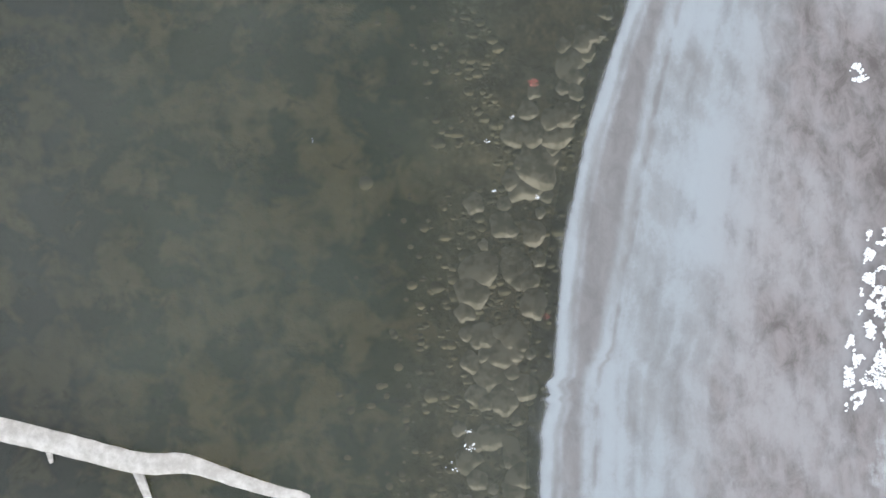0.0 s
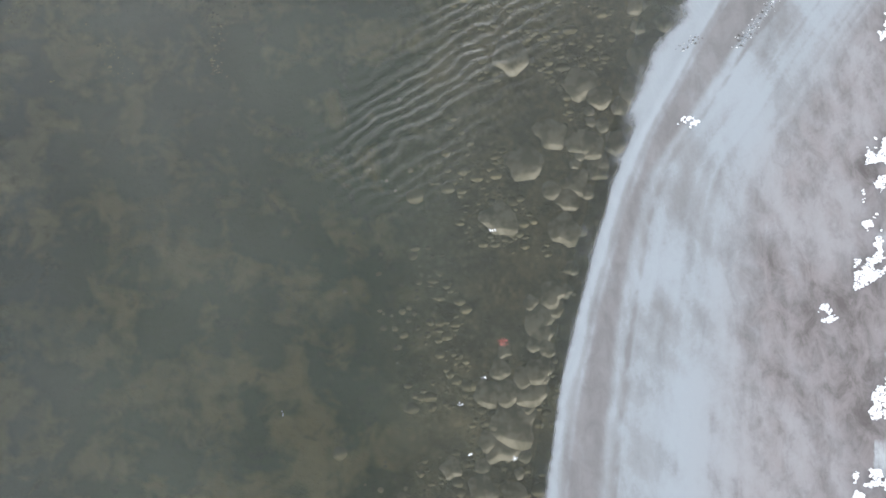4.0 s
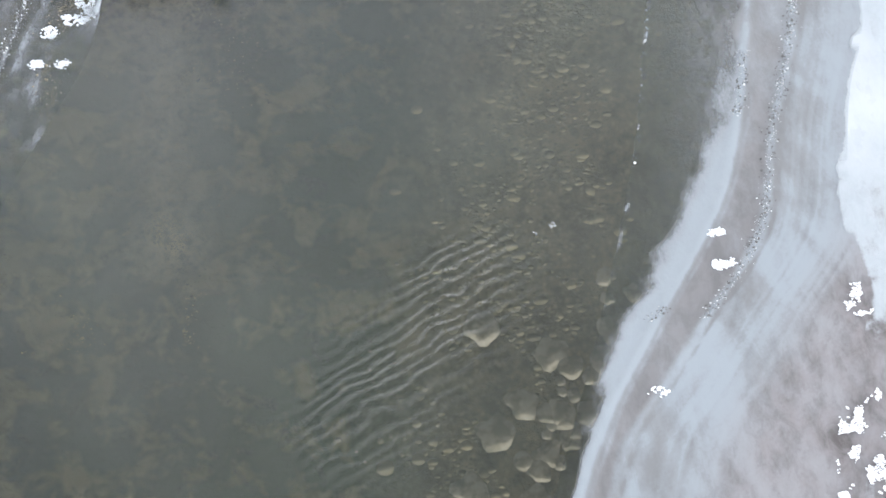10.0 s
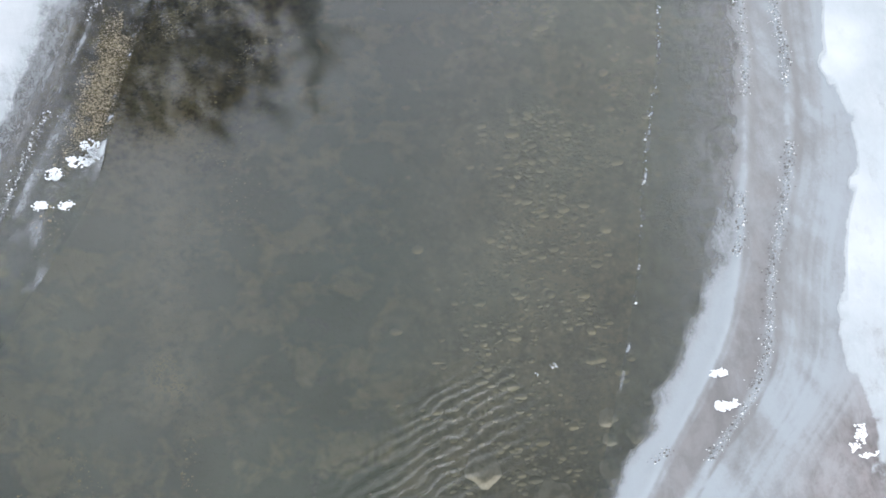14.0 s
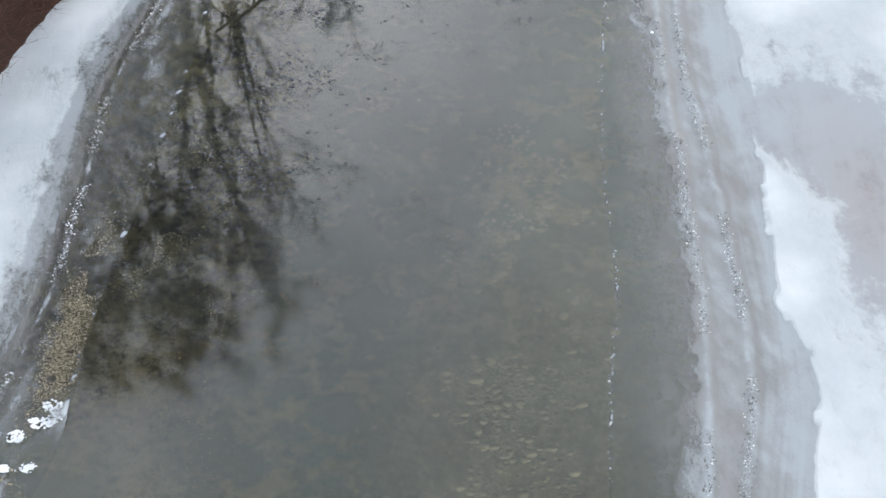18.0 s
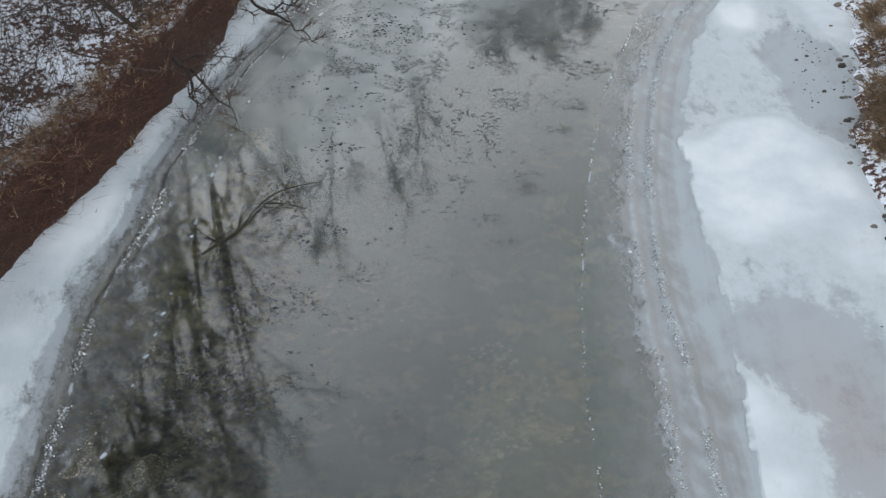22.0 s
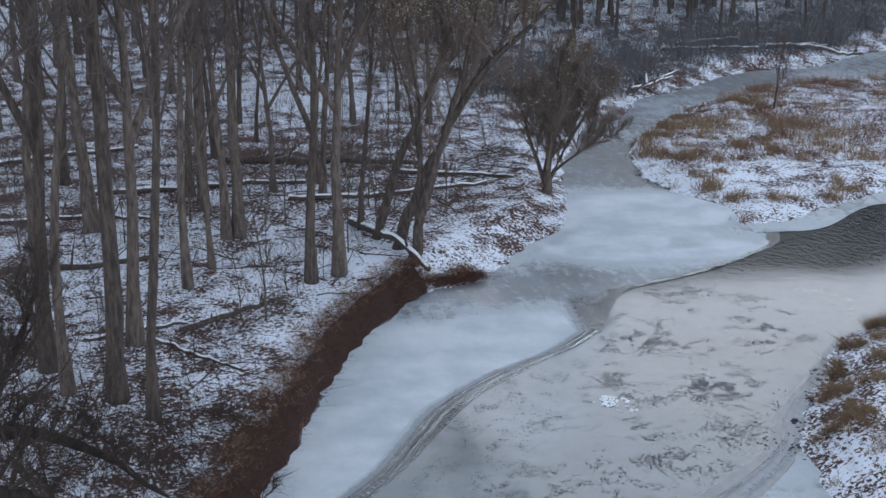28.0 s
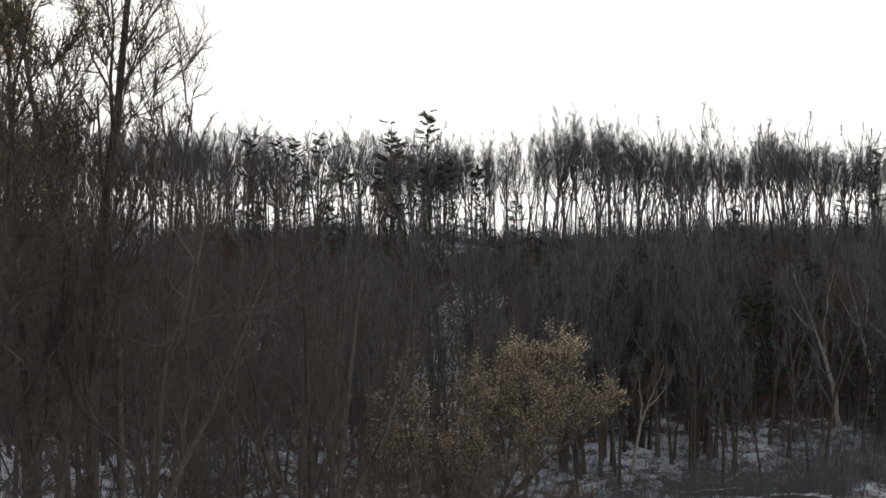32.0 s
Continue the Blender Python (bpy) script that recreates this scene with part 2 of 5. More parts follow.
def ice_material():
    k = Mat("frosted_river_ice")
    frost, snow = k.attr("frost"), k.attr("snow")
    streak = k.noise(1.3, 6, 0.62, k.at(1.6, 0.55, 1, 12), 0.5)
    cloud = k.noise(0.55, 5, 0.6)
    speck = k.noise(11, 4, 0.7)
    wisp = k.noise(4.5, 6, 0.7, k.at(1.5, 0.8, 1, 14), 0.8)
    f = k.math("ADD", k.math("MULTIPLY", k.math("SUBTRACT", streak, 0.5), 0.9), k.math("MULTIPLY", k.math("SUBTRACT", cloud, 0.5), 1.1))
    f = k.math("ADD", frost, k.math("MULTIPLY", f, k.attr("mottle")))
    f = k.math("ADD", f, k.math("MULTIPLY", k.math("SUBTRACT", speck, 0.5), 0.26))
    f = k.math("ADD", f, k.math("MULTIPLY", k.math("SUBTRACT", wisp, 0.5), 0.42))
    f = k.step(f, 0.02, 0.95)
    dull = k.mix(k.noise(1.4, 5, 0.6, k.at(1.5, 0.4, 1, 10)), (0.130, 0.131, 0.134), (0.275, 0.282, 0.292))
    rust = k.mix(k.step(k.noise(2.6, 6, 0.68, k.at(1.3, 0.8, 1, 10), 0.5), 0.30, 0.66), (0.108, 0.098, 0.096), (0.232, 0.214, 0.217))
    dull = k.mix(k.attr("warm"), dull, rust)
    color = k.mix(f, dull, k.mix(k.attr("warm"), (0.292, 0.326, 0.356), (0.285, 0.284, 0.298)))
    edge = k.math("ADD", snow, k.math("MULTIPLY", k.math("ADD", k.math("SUBTRACT", k.noise(2.2, 6, 0.7), 0.5), k.math("SUBTRACT", streak, 0.5)), 0.55))
    s = k.step(edge, 0.38, 0.71)
    color = k.mix(s, color, k.mix(k.step(k.noise(0.35, 6, 0.62), 0.30, 0.70), (0.43, 0.48, 0.52), (0.61, 0.64, 0.67)))
    color = k.mix(k.math("MULTIPLY", k.step(snow, 0.85, 0.60), s), color, k.mix(wisp, (0.33, 0.37, 0.40), (0.46, 0.50, 0.53)))
    h = k.math("ADD", k.math("MULTIPLY", speck, 0.25), k.math("ADD", s, streak))
    wet = k.step(f, 0.0, 0.7, 0.42, 0.60)
    wet = k.math("MAXIMUM", wet, k.math("MULTIPLY", s, 0.85))
    solid = k.surface(color, wet, k.bump(h, 0.03, 0.6), 0.4)
    clear = k.n.new("ShaderNodeBsdfTransparent")
    clear.inputs[0].default_value = (0.95, 0.96, 0.96, 1)
    op = k.math("MAXIMUM", k.step(f, 0.0, 0.7), s)
    veil = k.math("MULTIPLY", k.attr("body"), k.step(wisp, 0.34, 0.66, 0.25, 1.2))
    op = k.math("MAXIMUM", op, k.mix_value(k.step(k.attr("body"), 0.7, 0.9), veil, k.attr("body")))
    gloss = k.n.new("ShaderNodeBsdfGlossy")
    gloss.inputs["Roughness"].default_value = 0.12
    k.l.new(k.bump(speck, 0.01, 0.4), gloss.inputs["Normal"])
    fres = k.n.new("ShaderNodeFresnel")
    fres.inputs["IOR"].default_value = 1.13
    bare = k.math("MULTIPLY", k.math("SUBTRACT", 1.0, f, True), k.math("SUBTRACT", 1.0, s, True))
    return k.done(k.blend(k.math("MULTIPLY", fres.outputs[0], bare), k.blend(op, clear.outputs[0], solid), gloss.outputs[0]))


def bark_material(name, dark, light, scale=7.0):
    k = Mat(name)
    v = k.noise(scale, 5, 0.65, k.at(1, 1, 0.22))
    c = k.mix(k.step(v, 0.32, 0.70), dark, light)
    c = k.mix(k.math("MULTIPLY", k.rand(), 0.35), c, tuple(0.5 * (a + b) for a, b in zip(dark, light)))
    return k.done(k.surface(c, 0.93, k.bump(v, 0.03, 0.8)))


def island_material(name, dark, light, rough=0.85):
    k = Mat(name)
    c = k.mix(k.island(), dark, light)
    c = k.mix(k.step(k.noise(6, 3), 0.4, 0.7, 0, 0.4), c, dark)
    return k.done(k.surface(c, rough))


M_GROUND = ground_material()
M_WATER = water_material()
M_ICE = ice_material()
M_BARK = bark_material("grey_brown_bark", (0.042, 0.034, 0.030), (0.165, 0.134, 0.114))
M_BARK_DARK = bark_material("dark_wet_bark", (0.028, 0.023, 0.020), (0.105, 0.083, 0.070))
M_BARK_BLACK = bark_material("black_wet_bark", (0.010, 0.008, 0.007), (0.040, 0.031, 0.026))
M_BARK_PALE = bark_material("pale_bark", (0.16, 0.14, 0.12), (0.42, 0.38, 0.34))
M_TWIG = island_material("brown_twigs", (0.052, 0.043, 0.039), (0.145, 0.119, 0.106))
# distance haze is put into this colour: greyer and bluer than M_TWIG
M_TWIG_FAR = island_material("haze_tinted_grey_twigs", (0.056, 0.056, 0.060), (0.165, 0.164, 0.172))
M_BRUSH_DARK = island_material("dark_brushwood", (0.022, 0.017, 0.015), (0.075, 0.056, 0.046))
M_ROOT = island_material("rusty_roots", (0.040, 0.018, 0.013), (0.13, 0.062, 0.042))
M_TWIG_RED = island_material("reddish_brown_twigs", (0.085, 0.048, 0.034), (0.22, 0.135, 0.09))

M_TWIG_TAN = island_material("pale_tan_twigs", (0.085, 0.066, 0.056), (0.21, 0.168, 0.140))


def leaf_material(name, dark, light):
    k = Mat(name)
    c = k.mix(k.island(), dark, light)
    glow = k.n.new("ShaderNodeBsdfTranslucent")
    k.put(glow.inputs[0], c)
    return k.done(k.blend(0.5, k.surface(c, 0.7), glow.outputs[0]))


M_LEAF = leaf_material("withered_golden_leaves", (0.34, 0.28, 0.18), (0.80, 0.70, 0.50))
M_LEAF_OLIVE = leaf_material("withered_olive_leaves", (0.10, 0.085, 0.035), (0.26, 0.21, 0.09))
M_NEEDLE = island_material("dark_pine_needles", (0.012, 0.022, 0.010), (0.040, 0.058, 0.026))
M_GRASS = island_material("dry_tan_grass", (0.10, 0.066, 0.043), (0.37, 0.265, 0.165))
M_DEADWOOD = bark_material("bleached_deadwood", (0.33, 0.31, 0.29), (0.60, 0.59, 0.57), 6.0)
M_STONE = island_material("brown_river_stones", (0.21, 0.180, 0.110), (0.40, 0.33, 0.20), 0.8)


def snow_material():
    k = Mat("crusted_snow")
    c = k.mix(k.noise(2.5, 5), (0.74, 0.78, 0.84), (0.86, 0.88, 0.91))
    return k.done(k.surface(c, 0.8, k.bump(k.noise(9, 5, 0.7), 0.04, 0.7)))


M_SNOW = snow_material()


# ---- mesh helpers ----
def mesh(name, verts, faces, mat, smooth=False, attrs=None):
    me = bpy.data.meshes.new(name)
    if isinstance(faces, np.ndarray):
        nv, nf, c = len(verts), len(faces), faces.shape[1]
        me.vertices.add(nv)
        me.vertices.foreach_set("co", np.asarray(verts, np.float32).ravel())
        me.loops.add(nf * c)
        me.loops.foreach_set("vertex_index", faces.astype(np.int32).ravel())
        me.polygons.add(nf)
        me.polygons.foreach_set("loop_start", np.arange(0, nf * c, c, dtype=np.int32))
        me.update(calc_edges=True)
    else:
        me.from_pydata([tuple(v) for v in verts], [], faces)
    me.polygons.foreach_set("use_smooth", np.full(len(me.polygons), smooth))
    for key, vals in (attrs or {}).items():
        a = me.attributes.new(key, "FLOAT", "POINT")
        a.data.foreach_set("value", np.asarray(vals, np.float32).ravel())
    me.materials.append(mat)
    return me


def part(name, me, parent, label=""):
    ob = new(name, me)
    ob.parent = parent
    return tagged(ob, label) if label else ob


def thing(name, label, category, group="", kind="", m=None):
    ob = new(name)
    ob.empty_display_size = 0.3
    if m is not None:
        ob.matrix_basis = m
    return tagged(ob, label, category, group, kind)


class Heap:
    """Gathers triangles and quads (as triangles) of many small pieces into one mesh."""

    def __init__(self):
        self.v, self.f, self.n = [], [], 0

    def add(self, v, f):
        self.v.append(np.asarray(v, float))
        self.f.append(np.asarray(f, int) + self.n)
        self.n += len(v)

    def mesh(self, name, mat, smooth=False):
        return mesh(name, np.concatenate(self.v), np.concatenate(self.f), mat, smooth)


def ring_frame(d):
    d = d / (np.linalg.norm(d) + 1e-9)
    a = np.cross(d, (0, 0, 1) if abs(d[2]) < 0.9 else (1, 0, 0))
    a /= np.linalg.norm(a)
    return a, np.cross(d, a)


def tube(pts, radii, sides=6, wobble=0.0, seed=0):
    """A bent tapering tube along pts: vertices and triangles."""
    pts, r = np.asarray(pts, float), np.random.default_rng(seed)
    n, out = len(pts), []
    ang = np.linspace(0, 2 * np.pi, sides, endpoint=False)
    for i in range(n):
        a, b = ring_frame(pts[min(i + 1, n - 1)] - pts[max(i - 1, 0)])
        rad = radii[i] * (1 + wobble * r.uniform(-1, 1, sides))
        out.append(pts[i] + rad[:, None] * (np.cos(ang)[:, None] * a + np.sin(ang)[:, None] * b))
    f = []
    for i in range(n - 1):
        for j in range(sides):
            a, b = i * sides + j, i * sides + (j + 1) % sides
            c, d = a + sides, b + sides
            f += [(a, b, d), (a, d, c)]
    top = (n - 1) * sides
    f += [(top, top + j, top + j + 1) for j in range(1, sides - 1)]
    return np.concatenate(out), np.array(f)


def spikes(base, tip, rad):
    """Many thin three-sided twigs at once."""
    base, tip = np.asarray(base, float), np.asarray(tip, float)
    d = tip - base
    d /= np.linalg.norm(d, axis=1, keepdims=True) + 1e-9
    ref = np.where(np.abs(d[:, 2:3]) < 0.9, [[0, 0, 1.0]], [[1.0, 0, 0]])
    a = np.cross(d, ref)
    a /= np.linalg.norm(a, axis=1, keepdims=True)
    b = np.cross(d, a)
    rad = np.asarray(rad)[:, None]
    v = np.stack([base + rad * a, base + rad * (-0.5 * a + 0.87 * b), base + rad * (-0.5 * a - 0.87 * b), tip], 1)
    i = np.arange(len(base))[:, None] * 4
    f = np.concatenate([i + [0, 1, 3], i + [1, 2, 3], i + [2, 0, 3]])
    return v.reshape(-1, 3), f


def lattice(seed):
    g = np.random.default_rng(seed).random((257, 257))
    g[256], g[:, 256] = g[0], g[:, 0]
    return g


def vnoise(x, y, scale, seed=1, octaves=3):
    """Smooth random heights, 0 to 1, for arrays of places."""
    g, out, amp, tot = lattice(seed), 0, 1.0, 0
    for o in range(octaves):
        px, py = np.asarray(x) * scale * 2**o + 17.3 * o, np.asarray(y) * scale * 2**o + 41.7 * o
        ix, iy = np.floor(px).astype(int), np.floor(py).astype(int)
        fx, fy = px - ix, py - iy
        fx, fy = fx * fx * (3 - 2 * fx), fy * fy * (3 - 2 * fy)
        ix, iy = ix % 256, iy % 256
        v = (g[ix, iy] * (1 - fx) + g[ix + 1, iy] * fx) * (1 - fy) + (g[ix, iy + 1] * (1 - fx) + g[ix + 1, iy + 1] * fx) * fy
        out, tot, amp = out + amp * v, tot + amp, amp * 0.5
    return out / tot


def sstep(v, a, b):
    t = np.clip((v - a) / (b - a), 0, 1)
    return t * t * (3 - 2 * t)


def rounded(pts, n=8):
    """A smooth line through the points."""
    p = np.asarray(pts, float)
    p = np.vstack([2 * p[0] - p[1], p, 2 * p[-1] - p[-2]])
    out, t = [], np.linspace(0, 1, n, endpoint=False)[:, None]
    for i in range(1, len(p) - 2):
        a, b, c, d = p[i - 1 : i + 3]
        out.append(0.5 * (2 * b + (c - a) * t + (2 * a - 5 * b + 4 * c - d) * t**2 + (3 * b - a - 3 * c + d) * t**3))
    return np.vstack(out + [p[-2:-1]])


def side_of_y(pts):
    """x as a smooth function of y along a line that runs upstream."""
    q = rounded(pts)
    o = np.argsort(q[:, 1])
    return lambda y: np.interp(y, q[o, 1], q[o, 0])


# ---- plan of the river: lines that run upstream, in metres ----
LEFT_BANK = [(-13, -60), (-11, -10), (-9.6, 10), (-8.6, 20), (-6.9, 26.3), (-5.2, 29.4), (-3.9, 32.1), (-1.8, 36.7), (-0.9, 40.0), (0.5, 44.4),
             (1.8, 49.2), (3.9, 55.4), (7.0, 60.8), (9.6, 62.3), (10.8, 63.7), (13.0, 67.1), (15.6, 70.9), (17.1, 77.4), (18.2, 84.0), (22.0, 93.5),
             (25.3, 97.2), (28.0, 102.5), (32.0, 105.8), (39.2, 112.3), (46.8, 114.5), (56.2, 121.5), (75, 128), (130, 136)]
SPIT = [(130, 122), (75, 113), (50.4, 108.4), (41.7, 107.0), (33.3, 101.3), (28.7, 95.9), (24.5, 89.4), (22.9, 83.5), (23.3, 77.5), (25.6, 73.8),
        (25.4, 70.0), (27.8, 70.4), (32.1, 73.0), (38.0, 76.5), (60, 85), (130, 100)]
RIGHT_BANK = [(130, 74), (60, 66), (38, 60), (27.0, 54.8), (23.9, 52.5), (21.6, 48.6), (20.0, 45.5), (19.0, 43.0), (17.9, 37.1), (16.5, 32.0),
              (15.5, 28.9), (15.1, 25.5), (15.2, 20), (14.6, 10), (13.8, 0), (14, -60)]
shore = np.vstack([rounded(LEFT_BANK, 6), rounded(SPIT, 6), rounded(RIGHT_BANK, 6)])


def shore_distance(x, y):
    """Metres from the shoreline, positive on land, and how far along it the nearest place lies."""
    best, where, inside = np.full(x.shape, 1e9), np.zeros(x.shape), np.zeros(x.shape, bool)
    pts = np.vstack([shore, shore[:1]])
    for i, ((ax, ay), (bx, by)) in enumerate(zip(pts[:-1], pts[1:])):
        dx, dy = bx - ax, by - ay
        t = np.clip(((x - ax) * dx + (y - ay) * dy) / (dx * dx + dy * dy + 1e-9), 0, 1)
        d = np.hypot(x - ax - t * dx, y - ay - t * dy)
        near = d < best
        best, where = np.where(near, d, best), np.where(near, i, where)
        if abs(dy) > 1e-9:
            inside ^= ((ay > y) != (by > y)) & (x < ax + dx * (y - ay) / dy)
    return np.where(inside, -best, best), where


N_LEFT, N_SPIT = len(rounded(LEFT_BANK, 6)), len(rounded(SPIT, 6))


def hill(x, y):
    foot = 121 + 0.10 * np.maximum(x - 25, 0) + 5 * np.sin(x * 0.05)
    rise = sstep(y, foot, foot + 78)
    return rise * (21.0 + 4.0 * vnoise(x, y, 0.025, 5, 2)) + sstep(y, foot - 6, foot + 8) * 1.2


def ground_height(x, y):
    x, y = np.asarray(x, float), np.asarray(y, float)
    d, w = shore_distance(x, y)
    steep = w < N_LEFT
    wide = np.where(steep, 0.75, 2.6)
    tall = np.where(steep, 1.35, np.where(w < N_LEFT + N_SPIT, 0.42, 0.95))
    tall = np.where(steep & (y > 61.5), 0.8 + 0.2 * sstep(y, 90, 60), tall)
    wide = np.where(steep & (y > 61.5), 2.6, wide)
    bumps = vnoise(x, y, 0.45, 3, 4) - 0.5
    d = d + np.where(steep, 0.55, 0.8) * (vnoise(x, y, 0.9, 9, 3) - 0.5)
    land = 0.10 + tall * sstep(d, -0.15, wide) + 0.35 * bumps * sstep(d, 0.2, 3) + 0.012 * np.clip(d, 0, 60)
    bed = -0.12 - 1.15 * sstep(-d, 0.0, 5.0) + 0.25 * bumps
    return np.where(d > -0.15, np.maximum(land, 0.06), bed) + hill(x, y) * (d > 0)


def spread(a, b, step, far, grow=1.18):
    mid, lo, hi, s = list(np.arange(a, b + step / 2, step)), [], [], step
    x = 0
    while x < far:
        s *= grow
        x += s
        lo.append(a - x)
        hi.append(b + x)
    return np.array(lo[::-1] + mid + hi)


def sheet(gx, gy):
    """Vertices and quads of a grid whose rows and columns are given as 2-D arrays."""
    r, c = gx.shape
    i = np.arange(r * c).reshape(r, c)
    return np.stack([i[:-1, :-1], i[:-1, 1:], i[1:, 1:], i[1:, :-1]], -1).reshape(-1, 4)


gx, gy = np.meshgrid(spread(-16, 46, 0.36, 1500), spread(-8, 122, 0.40, 1500))
gz = ground_height(gx, gy)
gd, gw = shore_distance(gx, gy)
cover = 0.5 + 0.9 * (vnoise(gx, gy, 0.08, 21, 3) - 0.5) + np.where((gw >= N_LEFT) & (gw < N_LEFT + N_SPIT) & (gd > 0), 0.02, 0) - 1.1 * sstep(gz, 3, 8) + 1.0 * sstep(vnoise(gx, gy, 0.05, 23, 3), 0.55, 0.7) * sstep(gz, 3, 8)
gravel = sstep(gx - np.interp(gy, [-5, 5, 20, 35], [-0.8, -0.2, 1.5, 3]), -1.0, 1.3) * sstep(gy, 24, 13)
mud = sstep(gx, -0.5, -2.5) * sstep(gy, 8, 3.5) + 0.25 * sstep(gy, 8, 12)
left_grey = np.maximum(sstep(gx, -4.8, -6.6) * sstep(gy, 20, 15), 0.55 * sstep(gy, 5.5, 9) * sstep(gx, -1.5, -4))
CROWN_REFLECTION_EDGE = ([14, 15.6, 17, 20, 25, 29, 33], [-4.9, -3.4, -1.7, -1.0, 0.0, 0.5, 0.2])


def crown_reflection_zone(x, y):
    """Dark reflection of the bank trees along the left ice, painted into bed and water."""
    rag = 1.6 * (vnoise(x, y, 0.55, 25, 4) - 0.5)
    return sstep(x - np.interp(y, *CROWN_REFLECTION_EDGE) + rag, 0.7, -0.7) * sstep(y + rag, 15.2, 16.6) * sstep(y, 36, 30)


crown_reflection = crown_reflection_zone(gx, gy)
sand = np.clip(np.exp(-(((gx + 3.55) / 0.6) ** 2 + ((gy - 11.5) / 0.5) ** 2)) + 0.55 * np.exp(-(((gx + 3.7) / 0.45) ** 2)) * sstep(gy, 11, 12) * sstep(gy, 17, 15)
               + 0.6 * np.exp(-(((gx + 3.9) / 0.9) ** 2 + ((gy - 17.6) / 1.6) ** 2)), 0, 1)
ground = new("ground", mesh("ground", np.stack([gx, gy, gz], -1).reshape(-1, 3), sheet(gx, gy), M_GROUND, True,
                            {"cover": cover, "gravel": gravel, "mud": mud, "left_grey": left_grey, "sand": sand, "crown_reflection": crown_reflection}))
tagged(ground, "snow-dusted leaf litter, cut soil banks and silty riverbed", "ground", kind="structure")

wx, wy = np.meshgrid(np.arange(-14, 130.1, 0.6), np.arange(-40, 137, 0.6))
wd, _ = shore_distance(wx, wy)
depth = 1.6 * sstep(-wd, 0.3, 6.5) * sstep(wx - np.interp(wy, [-5, 2, 5, 9, 14, 25, 35], [1.5, 2, 3, 4.9, 7.2, 8.6, 11]), -1.0, -5.5) + 0.45
depth = depth + 4 * sstep(wy - 0.4 * wx, 2, 46)
lively = 2.4 * sstep(wy - 55.3 - 0.12 * (wx - 15), 0, 8) * sstep(wx, 13.5, 17.5) * (0.75 + 0.5 * vnoise(wx, wy, 0.25, 4, 2)) + 0.03
trail = (wx - 0.8) * 0.66 + (wy - 8.7) * 0.75
aside = (wx - 0.8) * 0.75 - (wy - 8.7) * 0.66
ripple = np.exp(-((aside / 0.95) ** 2)) * sstep(np.abs(trail), 3.2, 1.6) * (0.35 + 0.9 * vnoise(wx, wy, 0.35, 6, 2))
lee = sstep(wx - np.interp(wy, [26, 32, 38, 46, 55], [0.5, 3.0, 6.5, 11, 15]), 1.5, -1.5) * sstep(wy, 27, 33)
skim = (0.45 * sstep(wy + 0.3 * wx, 28, 46) + 0.5 * lee) * (0.6 + 0.7 * vnoise(wx, wy, 0.3, 8, 4))
water = new("water", mesh("water", np.stack([wx, wy, np.zeros_like(wx)], -1).reshape(-1, 3), sheet(wx, wy), M_WATER, True, {"depth": depth, "lively": lively, "ripple": ripple, "skim": np.clip(skim, 0, 1), "crown_reflection": crown_reflection_zone(wx, wy)}))
water.visible_shadow = False
tagged(water, "murky green slow river water with soft ripples", "water", kind="structure")

# ---- ice shelves ----
thin_edge = side_of_y([(1.05, -20), (1.30, -2), (1.66, 1.6), (2.5, 5), (3.75, 8.5), (4.9, 12.3), (5.5, 15.4), (6.1, 18), (6.4, 21), (6.9, 24), (7.6, 27.2),
                       (8.9, 31.7), (10.4, 35.2), (12.3, 38.4), (15.2, 41.2), (17.6, 43.4), (19.0, 46.2), (21.4, 49.6), (24.0, 53.4)])
crack_one = side_of_y([(1.3, -20), (1.6, -2.3), (1.8, -0.7), (2.0, 1.6), (2.4, 3.5), (3.1, 5.6), (3.8, 7.3), (4.7, 8.8), (6.0, 10.8), (6.7, 12.4), (7.35, 15),
                       (7.7, 17), (8.05, 20), (8.35, 23.2), (8.7, 26.4), (9.4, 30), (10.7, 34.2), (13.0, 38.3), (16.0, 41.0), (18.3, 43.6), (19.5, 46.2), (24.4, 53.4)])
crack_two = side_of_y([(1.9, -20), (2.2, -2.3), (2.5, 0.0), (2.8, 1.7), (3.4, 4.6), (4.0, 6.7), (4.9, 7.9), (5.7, 9.0), (6.9, 10.6), (7.5, 12.8), (8.2, 15),
                       (8.6, 18), (8.8, 21.4), (9.0, 25), (9.8, 29.4), (11.2, 34), (13.5, 38), (16.5, 40.8), (18.8, 43.6), (20.0, 46.2), (25, 53.4)])
snow_edge = side_of_y([(6.4, -20), (6.6, -2), (6.9, 0.5), (7.3, 3.6), (7.6, 5.5), (8.1, 7.5), (8.5, 9.3), (8.4, 11), (8.8, 13.2), (9.4, 15), (9.3, 17.5),
                       (9.6, 19.3), (10.3, 24), (10.5, 28), (11.1, 31.2), (13.1, 36.3), (16.2, 39.8), (18.7, 43), (20.2, 46.2), (25.2, 53.4)])
ice_edge_left = side_of_y([(-8.5, -20), (-8.0, 2), (-7.2, 9), (-6.2, 12.2), (-5.6, 13.5), (-4.9, 15.2), (-4.45, 18), (-3.85, 20.4), (-3.4, 22.1), (-2.8, 24.6), (-2.2, 27.5),
                           (-1.6, 30.5), (-0.6, 33.7), (1.0, 37), (2.9, 40.5), (4.9, 43.6), (6.2, 46), (8.2, 49.2), (11.5, 52.5), (14.6, 55.5)])
